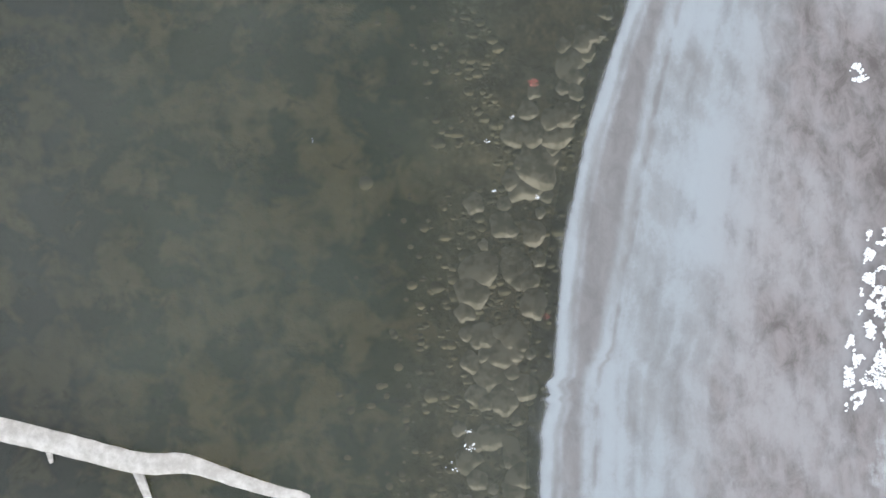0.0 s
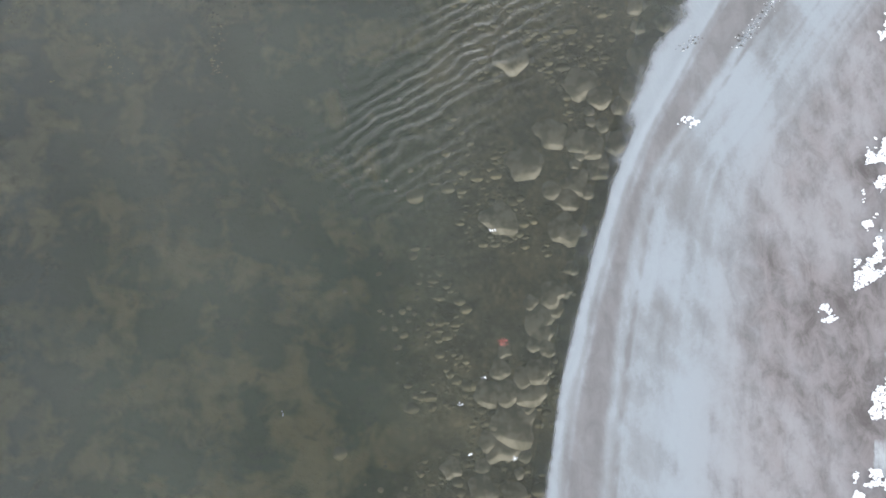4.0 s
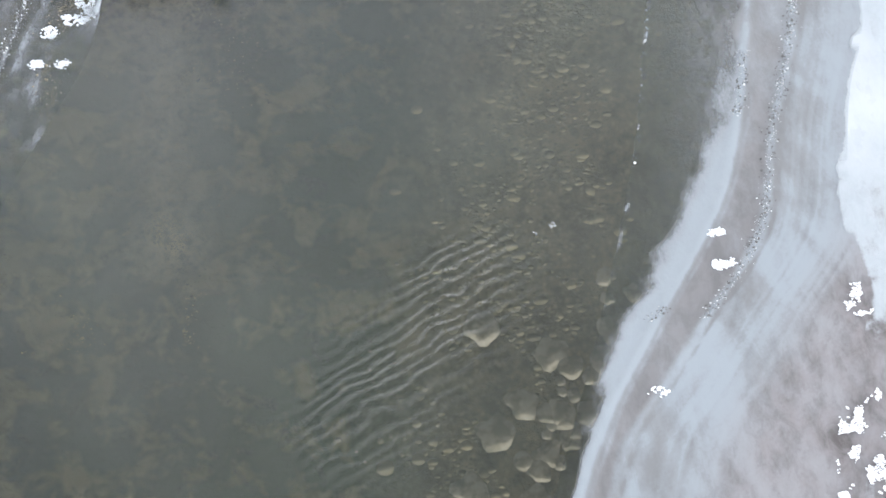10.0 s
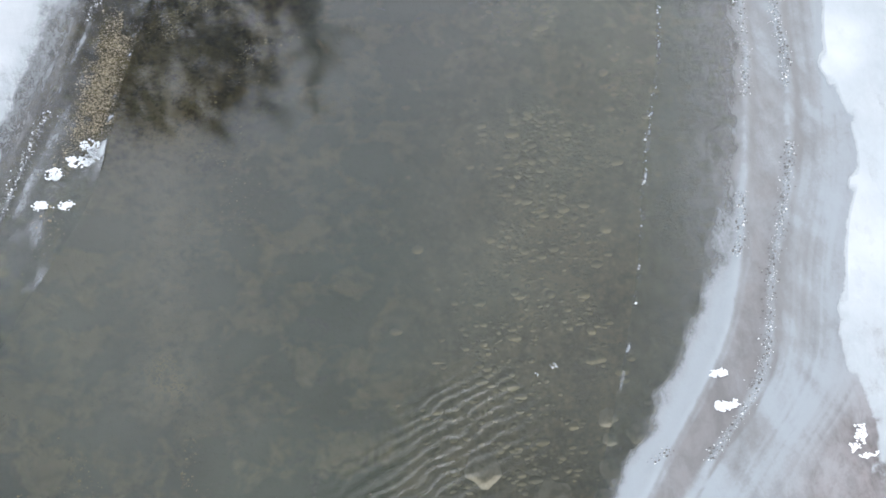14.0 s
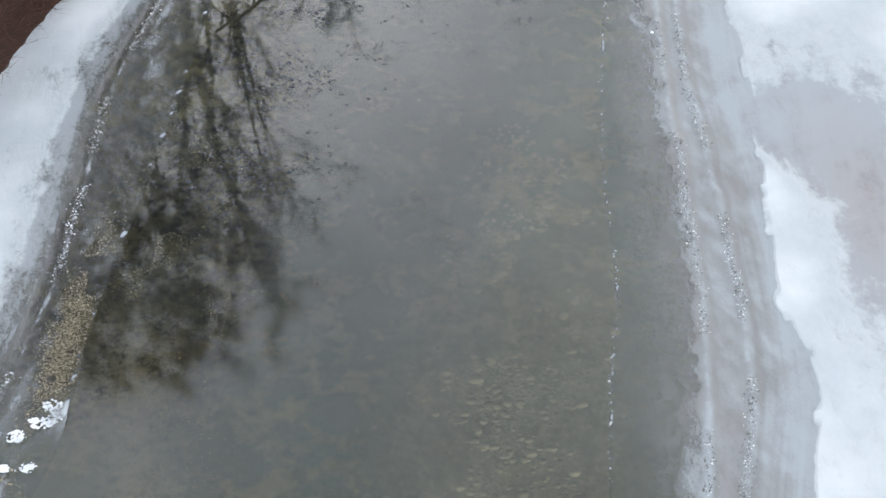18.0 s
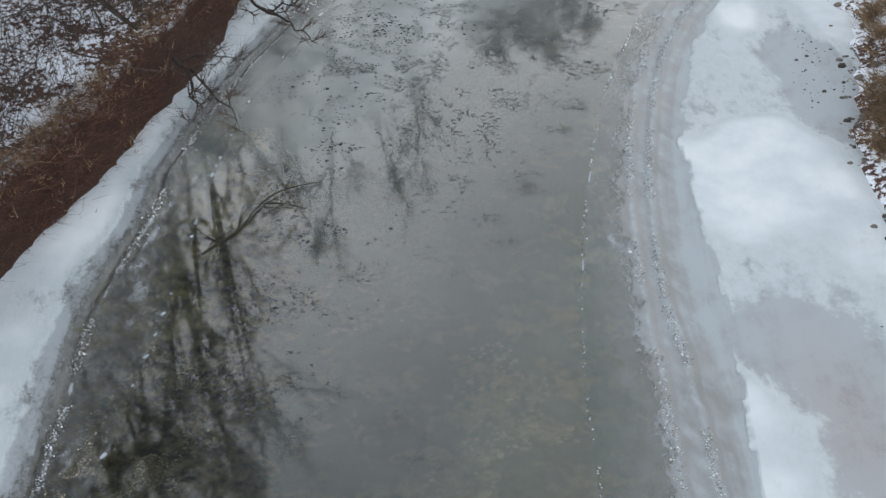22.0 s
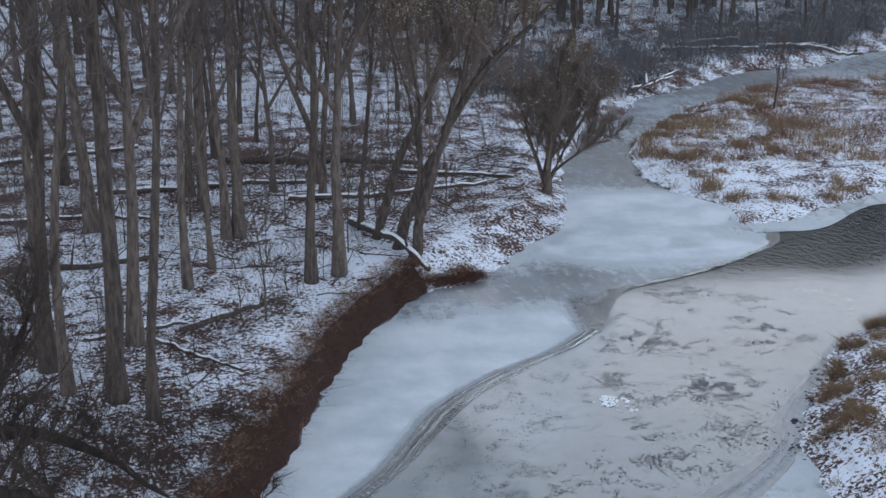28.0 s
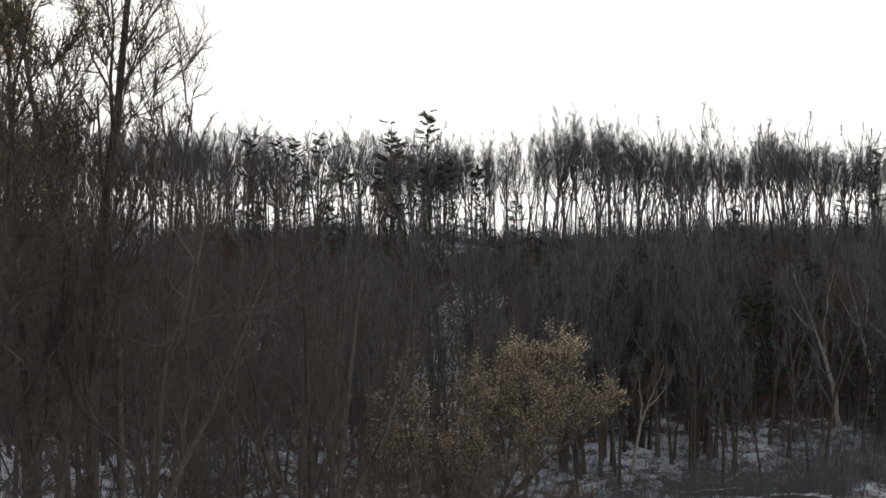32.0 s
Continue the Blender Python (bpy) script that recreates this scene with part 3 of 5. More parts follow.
crack_left = side_of_y([(-9.5, -20), (-8.8, 2), (-7.8, 10), (-6.7, 15), (-5.9, 17.5), (-5.4, 19.5), (-4.95, 22.3), (-4.7, 24.4), (-4.25, 26), (-3.4, 28.5), (-2.9, 30.6),
                        (-1.7, 33.6), (0.0, 36.8), (1.8, 39.8), (4.0, 42.9), (5.4, 45.7), (6.7, 48.2), (9.2, 51.0), (12.1, 53.3), (14.0, 55.4)])
right_shore = side_of_y([p for p in RIGHT_BANK if p[0] < 28])
left_shore = side_of_y([p for p in LEFT_BANK if p[1] < 110])


def ribbon(name, rows, lines, counts, fields, label, lift=0.015, by_x=False):
    """A sheet of ice between lines that run along it; fields(x, y) gives its height and its frost."""
    cols = []
    for i, n in enumerate(counts):
        t = np.linspace(0, 1, n, endpoint=i == len(counts) - 1)[None, :]
        cols.append(lines[i](rows)[:, None] * (1 - t) + lines[i + 1](rows)[:, None] * t)
    a = np.hstack(cols)
    b = np.repeat(rows[:, None], a.shape[1], 1)
    x, y = (b, a) if by_x else (a, b)
    z, frost, snow, body = fields(x, y)
    f = sheet(x, y)
    me = mesh(name, np.stack([x, y, z + lift], -1).reshape(-1, 3), f[:, ::-1] if by_x else f, M_ICE, True, {"frost": frost, "snow": snow, "body": body, "mottle": mottle(x, y), "warm": warm(x, y)})
    ob = new(name, me)
    ob.visible_shadow = False
    solid = ob.modifiers.new("thickness", "SOLIDIFY")
    solid.thickness, solid.offset, solid.use_rim = 0.012, -1, False
    return tagged(ob, label, "ice", kind="structure")


def mottle(x, y):
    """How cloudy the ice is: broken near the ford, smoother upstream."""
    thin = sstep(x - crack_one(y), 0.1, -0.3) * sstep(x, -2, 1)
    return (1 - 0.6 * thin) * (0.62 + 0.38 * sstep(y, 17, 10) + 0.35 * sstep(y, 50, 58) + 0.45 * sstep(x - (y - 40) * 0.5, 2, -2))


def warm(x, y):
    """Silt frozen into the ice tints it a purplish brown."""
    w = x - crack_two(y)
    strip = sstep(w, 0.9, 2.6) * sstep(y, 16, 12) + 0.35 * sstep(x - crack_one(y), 0.1, 0.3) * sstep(w, 0.05, -0.15) * sstep(y, 20, 12)
    rim = np.exp(-(((x - 11.9) / 1.3) ** 2 + ((y - 19.3) / 3.2) ** 2))
    return np.clip(strip * sstep(x, 0, 1) + rim, 0, 1)


def bell(d, w):
    return np.exp(-((d / w) ** 2))


def right_ice(x, y):
    u, w, s = x - crack_one(y), x - crack_two(y), x - snow_edge(y) + 0.5 * (vnoise(x, y, 1.4, 49, 4) - 0.5)
    wob = 0.14 * (vnoise(x, y, 1.2, 31, 3) - 0.5)
    rag = vnoise(x, y, 5.0, 33, 2)
    near = sstep(y, 17, 9)
    far = 1 - near
    bead = sstep(vnoise(x, y, 9.0, 37, 2), 0.45, 0.7)
    cloud = vnoise(x + 0.15 * y, 0.55 * y, 0.9, 34, 4)
    feather = vnoise(x * 0.8 + y * 0.5, y * 2.2 - x, 0.8, 39, 3)
    comb = vnoise(0.85 * x + 0.5 * y, 0.30 * (0.85 * y - 0.5 * x), 5.2, 61, 3) - 0.5
    fibre = 0.6 * vnoise(w * 3.0, y * 0.22, 1.6, 47, 3) + 0.6 * vnoise(w * 9.0, y * 0.30, 1.3, 48, 3) - 0.6
    ridge = bell(u + wob, 0.12) + 0.8 * bell(w + wob, 0.10)
    # near the ford: a bright outer ridge, a dull trough, a second ridge and a pale belt behind it
    v = u + 0.5 * wob
    outer = np.where(v < 0, bell(v, 0.09), bell(v, 0.12)) * (0.8 + 0.35 * rag) + 0.45 * bell(v - 0.22, 0.05) * (0.3 + rag)
    belt = sstep(w, -0.02, 0.22) * sstep(w, 3.0, 1.2)
    f_near = 0.10 + 0.88 * outer + 0.55 * bell(w + 0.5 * wob, 0.09) * (0.5 + 0.7 * rag) - 0.40 * bell(w + 0.5 * wob - 0.17, 0.05) * sstep(rag, 0.3, 0.6)
    f_near += belt * (0.52 + 0.9 * (cloud - 0.5) + 0.85 * fibre) + (1 - belt) * sstep(w, 1, 2) * (0.24 + 1.0 * (cloud - 0.5)) + 0.5 * comb * sstep(w, -0.1, 0.3)
    f_near += sstep(u, -1.2, -0.15) * sstep(u, 0.2, -0.1) * sstep(y, 6.2, 8.5) * sstep(x - thin_edge(y), 0.02, 0.30 + 0.5 * rag) * (0.75 * sstep(u + 0.7 * (feather - 0.5), -0.85, -0.25) + 0.15)
    # upstream: thin lines of beads with smooth grey ice between them
    f_far = 0.20 * bell(u + wob - 0.03, 0.09) * (0.45 + 0.6 * rag) + 0.18 * bell(w + wob, 0.08) * (0.4 + 0.7 * rag)
    f_far += 0.34 * (bell(u + wob, 0.05) + bell(w + wob, 0.05)) * bead - 0.45 * bell(w + wob - 0.20, 0.07) - 0.35 * bell(u + wob - 0.16, 0.09)
    f_far += 0.20 + 0.55 * (feather - 0.35) * sstep(u, -0.2, 0.0) + 0.50 * sstep(w, 0.45, 0.85) + 0.55 * fibre * sstep(w, 0.0, 0.5)
    f_far += comb * (0.75 * sstep(u, 0.0, 0.3) * sstep(w, 1.0, 0.3) + 0.6 * sstep(u, 0.1, -0.2)) + 0.16 * sstep(u, 0.0, 0.2) * sstep(w, 0.6, 0.3)
    mid = 0.45 * thin_edge(y) + 0.55 * crack_one(y) + 0.5 * wob
    f_far += sstep(y, 13, 17) * 0.20 * bell(x - mid, 0.12) * (0.5 + rag) + 0.9 * (vnoise(x * 1.5 + 0.2 * y, 0.40 * y, 1.2, 69, 4) - 0.45) * sstep(u, 0.1, -0.2)
    f_far *= 0.12 + 0.88 * sstep(x - thin_edge(y) + 0.8 * comb, -0.1, 1.1) * (1 - 0.55 * sstep(u, -0.1, -0.9 + 0.8 * (feather - 0.5)))
    frost = near * f_near + far * f_far
    patch = vnoise(x, y, 0.55, 35, 3)
    snow = sstep(s, -0.04, 0.08) * (0.10 + 0.42 * patch + sstep(y, 8.0, 9.2) * (0.46 + 0.20 * sstep(y, 13, 20) - 0.16 * patch) - 0.34 * sstep(y, 16, 20) * sstep(vnoise(x, y, 0.25, 36, 3), 0.62, 0.4))
    bare = bell(np.hypot((x - 12.2) / 1.5, (y - 18.6) / 3.4), 1.0) + 0.8 * bell(np.hypot((x - 11.0) / 1.2, (y - 22.3) / 1.0), 1.0)
    bare += bell(np.hypot((x - 15.6) / 0.9, (y - 33.0) / 4.5), 1.0)
    snow = snow - 0.75 * np.clip(bare, 0, 1)
    z = 0.05 * ridge * (0.35 + rag) + 0.05 * sstep(snow, 0.4, 0.65) + 0.02 * (patch - 0.5)
    body = sstep(u + 0.9 * (feather - 0.5), -0.55, 0.25) * sstep(u, -0.7, 0.1) * 0.92 * far + near * sstep(v, -0.12, 0.05) * 0.95
    body += 0.02 * sstep(x - thin_edge(y), 0, 0.10) + far * (0.08 * sstep(x - thin_edge(y), 0.0, 0.3) + 0.42 * sstep(u + 0.5 * (feather - 0.5), -1.5, -0.2))
    body = np.maximum(body, 0.92 * sstep(y, 33, 38))
    edge = bell(x - thin_edge(y) - 0.05 - 0.3 * wob, 0.03) * sstep(rag, 0.55, 0.8) * sstep(y, 8, 14) * sstep(y, 40, 33)
    return z + 0.02 * edge, frost + 0.9 * edge, snow, np.maximum(np.minimum(body, 0.97), edge)


rows = np.concatenate([np.arange(-20, -5, 0.3), np.arange(-5, 34, 0.07), np.arange(34, 53.4, 0.11)])
ribbon("ice_shelf_right", rows, [thin_edge, lambda y: crack_one(y) - 0.25, lambda y: crack_two(y) + 0.3, snow_edge, lambda y: right_shore(y) + 0.5], [26, 44, 44, 40],
       right_ice, "frosted grey shelf ice with pressure ridges and snow")

def left_ice(x, y):
    u, e = x - crack_left(y), ice_edge_left(y) - x
    wob = 0.12 * (vnoise(x, y, 1.1, 41, 3) - 0.5)
    rag = vnoise(x, y, 4.0, 43, 2)
    groove = bell(u + wob, 0.07)
    lip = bell(u + wob - 0.18, 0.11) + bell(u + wob + 0.16, 0.10)
    frost = 0.58 * sstep(u, -0.1, -0.45) + 0.20 * sstep(u, -0.1, 0.3) * sstep(e, -0.1, 1.2) + 0.45 * lip * rag - 0.8 * groove
    frost += 0.25 * bell(x - left_shore(y), 0.6)
    snow = (0.20 + 0.75 * (vnoise(x + 0.3 * y, 0.6 * y, 0.30, 59, 4) - 0.47) * sstep(y, 22, 32)) * sstep(u, -0.5, -1.4) + 0.26 * vnoise(x, y, 0.5, 45, 3) * sstep(u, -0.3, -0.9)
    comb = vnoise(0.8 * x - 0.6 * y, 0.25 * (0.8 * y + 0.6 * x), 4.6, 63, 4) - 0.5
    frost += sstep(u, 0.1, 0.5) * (0.6 * comb + 0.55 * (vnoise(x * 1.2 + 0.3 * y, 0.45 * y - 0.3 * x, 1.1, 67, 4) - 0.5) + 0.08 * sstep(u, 1.0, 0.3))
    frost += 0.5 * (vnoise(x + 0.4 * y, 0.35 * y, 1.3, 65, 4) - 0.5) * sstep(u, -0.2, -0.5)
    frost += 1.1 * (vnoise(x + 0.3 * y, 0.7 * y, 0.22, 58, 3) - 0.5) * sstep(u, -0.3, -0.8) * sstep(y, 24, 34)
    snow = snow + 0.46 * sstep(u, -0.30, -0.8) * sstep(y, 11, 15) * (0.7 + 0.6 * vnoise(x, y, 0.5, 44, 3)) + 0.22 * sstep(y, 30, 38) * sstep(u, -0.4, -1.0)
    seam = bell(u + wob, 0.08) + 0.7 * bell(u + wob - 0.30, 0.06)
    snow, frost = snow - 0.9 * seam, frost - 0.7 * seam
    clump = bell(np.hypot((x + 5.0) / 0.35, (y - 15.9) / 0.35), 1) + bell(np.hypot((x + 5.6) / 0.25, (y - 15.2) / 0.3), 1)
    snow = snow + 0.5 * clump
    body = 0.04 + 0.16 * sstep(e, 0.0, 1.4) + 0.5 * sstep(u, 0.15, -0.4)
    edge = bell(e - 0.06, 0.06) * sstep(rag, 0.62, 0.8) * sstep(y, 14, 17)
    z = 0.035 * lip * (0.3 + rag) - 0.02 * groove + 0.05 * clump + 0.02 * edge
    return z, frost + edge, snow + 0.6 * edge, np.maximum(body, edge)


rows = np.concatenate([np.arange(-20, 10, 0.3), np.arange(10, 55.35, 0.1)])
ribbon("ice_shelf_left", rows, [lambda y: left_shore(y) - 0.5, lambda y: crack_left(y) - 0.4, lambda y: crack_left(y) + 0.4, ice_edge_left], [18, 18, 24],
       left_ice, "bluish white shelf ice with a dark crack along it")

open_edge = side_of_y([(12.0, 53.0), (14.3, 55.4), (15.4, 58.0), (16.6, 60.2), (19.4, 61.6), (21.3, 62.6), (24.4, 64.9), (26.5, 67.0), (27.0, 70.5), (26.4, 73.0), (24.0, 77.0), (23.6, 83.5),
                       (25.2, 89.4), (29.4, 96)])


def far_ice(x, y):
    n = vnoise(x, y, 0.16, 51, 4)
    swirl = vnoise(x + 0.5 * y, 0.5 * y - 0.2 * x, 0.35, 57, 4)
    frost = 0.42 + 0.5 * sstep(y, 61, 67) - 0.75 * sstep(y, 76, 80) + 0.9 * (n - 0.5) + 1.3 * (swirl - 0.5)
    snow = 0.38 + 0.70 * sstep(y, 62, 67) * sstep(y, 79, 74) * sstep(n, 0.25, 0.6) + 0.3 * sstep(y, 88, 93)
    frost = (frost - 0.35 * bell(open_edge(y) - x, 1.0)) * sstep(open_edge(y) - x + 1.6 * (swirl - 0.5), -0.2, 0.9)
    snow = snow * sstep(open_edge(y) - x + 1.2 * (swirl - 0.5), 0.0, 0.5)
    k = sstep(y, 55.3, 60.5)
    z0, frost0, snow0, body0 = left_ice(x, np.minimum(y, 55.3))
    return z0 * (1 - k) + 0.03 * n * sstep(y, 55.6, 59), frost0 * (1 - k) + frost * k, snow0 * (1 - k) + snow * k, body0 * (1 - k) + k * (0.15 + 0.75 * sstep(open_edge(y) - x + 1.6 * (swirl - 0.5), 0.1, 1.1))


rows = np.concatenate([rows[-1:], np.arange(55.45, 96.2, 0.25)])
ribbon("ice_sheet_far", rows, [lambda y: left_shore(y) - 0.6, lambda y: 0.5 * (left_shore(y) + open_edge(y)), open_edge], [26, 26], far_ice,
       "white snow-covered ice across the river mouth")


def line_of_x(pts):
    q = rounded(pts)
    o = np.argsort(q[:, 0])
    return lambda x: np.interp(x, q[o, 0], q[o, 1])


creek_near = line_of_x([(130, 121.5), (75, 112.5), (50.4, 108), (41.7, 106.5), (33.3, 100.8), (28.7, 95.5), (24.6, 89.9)])
creek_far = line_of_x([(24.2, 97.4), (28.0, 103), (32.0, 106.4), (39.2, 112.8), (46.8, 115.0), (56.2, 122.0), (75, 128.5), (130, 136.5)])


def creek_ice(x, y):
    n = vnoise(x, y, 0.13, 53, 4)
    return 0.03 * n, 0.35 + 0.9 * (n - 0.45), 0.35 + 0.5 * sstep(x, 40, 46) * n + 0.3 * bell(y - creek_near(x), 1.4), 0.9 * np.ones_like(x)


rows = np.arange(24.6, 118, 0.5)
ribbon("ice_sheet_creek", rows, [creek_near, creek_far], [26], creek_ice, "grey and white ice on a narrow creek", 0.02, True)
spit_edge = line_of_x([p for p in SPIT[10:]])


def spit_ice(x, y):
    n = vnoise(x, y, 0.5, 55, 3)
    return 0.02 * n, 0.75 + 0.5 * (n - 0.5), 0.35 + 0.35 * n, 0.95 * np.ones_like(x)


rows = np.arange(25.6, 118, 0.4)
ribbon("ice_rim_spit", rows, [lambda x: spit_edge(x) - 2.1 - 0.5 * np.sin(x * 0.9), lambda x: spit_edge(x) + 0.5], [10], spit_ice,
       "white rim of ice along the snowy spit", 0.022, True)


# ---- trees ----
def bend(p, d, length, n, lift, wander, r):
    """A wandering line from p along d that slowly turns upward."""
    pts, d = [np.array(p, float)], np.array(d, float)
    for _ in range(n):
        d = d + np.array([0, 0, lift]) + r.normal(0, wander, 3)
        d /= np.linalg.norm(d)
        pts.append(pts[-1] + d * length / n)
    return np.array(pts)


def along(pts, t):
    f = t * (len(pts) - 1)
    i = min(int(f), len(pts) - 2)
    return pts[i] + (f - i) * (pts[i + 1] - pts[i]), pts[i + 1] - pts[i]


def dress(r, trunk, stems, reach, boughs, twigs, lift, sides, tw, leaves=0, rise=0.55, long=1.0):
    """Limbs, boughs and twigs on the given stems (line, radii, first limb, count)."""
    crown, leaf = Heap(), Heap()
    tb, tt, tr = [], [], []
    for pts, rr, start, count in stems:
        for i in range(count):
            t = min(start + (0.99 - start) * (i + r.uniform(0, 0.9)) / count, 0.985)
            p, d = along(pts, t)
            a = r.uniform(0, 2 * np.pi)
            ln = reach * (1.2 - 0.8 * t) * r.uniform(0.6, 1.25)
            d = d / np.linalg.norm(d)
            limb = bend(p, np.array([np.cos(a), np.sin(a), rise + 0.5 * t]) + 0.5 * d, ln, 5, lift, 0.15, r)
            lr = max(0.025, np.interp(t, np.linspace(0, 1, len(rr)), rr) * 0.45) * (1 - 0.85 * np.linspace(0, 1, 6))
            crown.add(*tube(limb, lr, 4 if sides < 8 else 5))
            for j in range(boughs):
                q, e = along(limb, r.uniform(0.2, 1.0))
                e = e / np.linalg.norm(e) + r.normal(0, 0.5, 3) + (0, 0, 0.25)
                bl = ln * r.uniform(0.28, 0.55)
                bough = bend(q, e, bl, 3, lift, 0.2, r)
                crown.add(*tube(bough, (0.020 * (1 - 0.8 * np.linspace(0, 1, 4)) + 0.003) * (tw / 0.01) ** 0.5, 3))
                s0, g0 = bough[:-1][r.integers(0, 3, twigs)], (bough[1:] - bough[:-1]) / (bl / 3)
                k = r.integers(0, 3, twigs)
                s0 = bough[k] + r.random((twigs, 1)) * (bough[k + 1] - bough[k])
                g = g0[k] + r.normal(0, 0.6, (twigs, 3)) + (0, 0, 0.22)
                g /= np.linalg.norm(g, axis=1, keepdims=True)
                tb.append(s0)
                tt.append(s0 + g * r.uniform(0.4, 1.15, (twigs, 1)) * min(1.3, 0.55 + bl * 0.4) * long)
                tr.append(r.uniform(0.7, 1.3, twigs) * tw)
    tb, tt = np.concatenate(tb), np.concatenate(tt)
    crown.add(*spikes(tb, tt, np.concatenate(tr)))
    if leaves:
        high = np.clip((tt[:, 2] - np.quantile(tt[:, 2], 0.25)) / np.ptp(tt[:, 2]), 0, 1) ** 0.8
        i = r.choice(len(tt), leaves, p=high / high.sum())
        c = tb[i] + (tt[i] - tb[i]) * r.uniform(0.3, 1, (leaves, 1))
        a = r.normal(0, 1, (leaves, 3))
        a /= np.linalg.norm(a, axis=1, keepdims=True)
        b = np.cross(a, r.normal(0, 1, (leaves, 3)))
        b /= np.linalg.norm(b, axis=1, keepdims=True)
        n, s = np.cross(a, b), r.uniform(0.03, 0.065, (leaves, 1))
        v = np.stack([c - a * s, c + b * s * 0.5 + n * s * 0.3, c + a * s, c - b * s * 0.5 + n * s * 0.3], 1).reshape(-1, 3)
        k = np.arange(leaves)[:, None] * 4
        leaf.add(v, np.concatenate([k + [0, 1, 2], k + [0, 2, 3]]))
    return trunk, crown, leaf


def taper(girth, n, foot=1.5):
    rad = girth * (1 - 0.88 * np.linspace(0, 1, n) ** 0.9)
    rad[0] *= foot
    return rad


def bare_tree(seed, height, girth, first=0.4, limbs=12, boughs=6, twigs=10, reach=0.3, sides=7, forks=0, leaves=0, lift=0.10, tw=0.010, rise=0.55, wander=0.035, long=1.0):
    """A leafless tree as heaps of triangles, with its foot at the origin."""
    r = np.random.default_rng(seed)
    trunk = Heap()
    main = bend((0, 0, -0.3), r.normal(0, 0.04, 3) + (0, 0, 1), height + 0.3, 9, 0.02, wander, r)
    rad = taper(girth, 10)
    trunk.add(*tube(main, rad, sides, 0.08, seed))
    stems = [(main, rad, first, limbs)]
    for k in range(forks):
        p, d = along(main, r.uniform(0.25, 0.5))
        a = r.uniform(0, 2 * np.pi)
        side = bend(p, (0.5 * np.cos(a), 0.5 * np.sin(a), 1), height * r.uniform(0.45, 0.6), 6, 0.05, 0.07, r)
        rr = taper(girth * 0.6, 7, 1.0)
        trunk.add(*tube(side, rr, max(5, sides - 1), 0.08, seed + k))
        stems.append((side, rr, 0.3, max(4, limbs * 2 // 3)))
    return dress(r, trunk, stems, height * reach, boughs, twigs, lift, sides, tw, leaves, rise, long)


def stem_tree(seed, lines, girths, counts, reach, boughs, twigs, leaves=0, first=0.35, sides=8, tw=0.011, rise=0.5, lift=0.10):
    """A tree of several stems, each along a bent line from the foot."""
    r = np.random.default_rng(seed)
    trunk, stems = Heap(), []
    for k, (line, g, c) in enumerate(zip(lines, girths, counts)):
        pts = rounded(line, 4)
        pts[1:-1] += r.normal(0, 0.06, (len(pts) - 2, 3))
        rad = taper(g, len(pts), 1.4 if k == 0 else 1.1)
        trunk.add(*tube(pts, rad, sides, 0.09, seed + k))
        stems.append((pts, rad, first, c))
    return dress(r, trunk, stems, reach, boughs, twigs, lift, sides, tw, leaves, rise)


def tree_thing(name, label, heaps, bark, twig, m, group="", leaf_mat=None, category="tree"):
    trunk, crown, leaf = heaps
    ob = thing(name, label, category, group, m=m)
    part("trunk", trunk.mesh("trunk", bark, True), ob)
    part("crown", crown.mesh("crown", twig), ob, "fine bare twigs")
    if leaf.n:
        part("leaves", leaf.mesh("leaves", leaf_mat), ob, "withered golden leaves")
    return ob


def height_at(x, y):
    return float(ground_height(np.array([x]), np.array([y]))[0])


def stand(x, y, rz=0.0, s=1.0, sink=0.1):
    return Matrix.Translation((x, y, height_at(x, y) - sink)) @ Matrix.Rotation(rz, 4, "Z") @ Matrix.Diagonal((s, s, s, 1))


def put_copy(ob, x, y, rz, s):
    c = copy_thing(ob, stand(x, y, rz))
    c.scale = (s, s, s)
    return c


random.seed(3)
WOODS = "bare trees of the riverside wood"
kinds = []
for i in range(6):
    hp = bare_tree(100 + i, 22 + 1.0 * i, 0.20 + 0.035 * (i % 4), 0.34, 13, 6, 10, 0.24, sides=8, forks=i % 3, tw=0.012)
    x, y = [(-3.5, 58.6), (1.9, 59.1), (3.2, 59.9), (-1.5, 67.1), (-3.9, 44.9), (-3.6, 72.9)][i]
    kinds.append(tree_thing("forest_tree", "tall bare grey-brown tree in thin snow", hp, (M_BARK, M_BARK_DARK, M_BARK)[i % 3], M_TWIG, stand(x, y), WOODS))
spots = [(-7.1, 47.4), (-8.1, 49.6), (-8.8, 68.4), (-2.1, 66.7), (4.6, 67.9), (-12, 57), (-10.5, 62)]
tries = 0
while len(spots) < 92 and tries < 6000:
    tries += 1
    x, y = random.uniform(-46, 22), random.uniform(50, 122)
    if x > np.interp(y, [48, 60, 70, 80, 95, 105, 122], [-6, -2, 3, 8, 13, 19, 25]) or min((x - a) ** 2 + (y - b) ** 2 for a, b in spots) < 8:
        continue
    spots.append((x, y))
for i, (x, y) in enumerate(spots):
    put_copy(kinds[i % 6], x, y, random.uniform(0, 6.28), random.uniform(1.05, 1.28) if x < -0.09 * y else random.uniform(0.6, 0.85))
sapling = tree_thing("sapling", "slender bare sapling in the snow", bare_tree(140, 7.5, 0.055, 0.15, 11, 4, 8, 0.22, sides=5, tw=0.008), M_BARK, M_TWIG, stand(-0.1, 54.0), "saplings of the wood")
spots2 = []
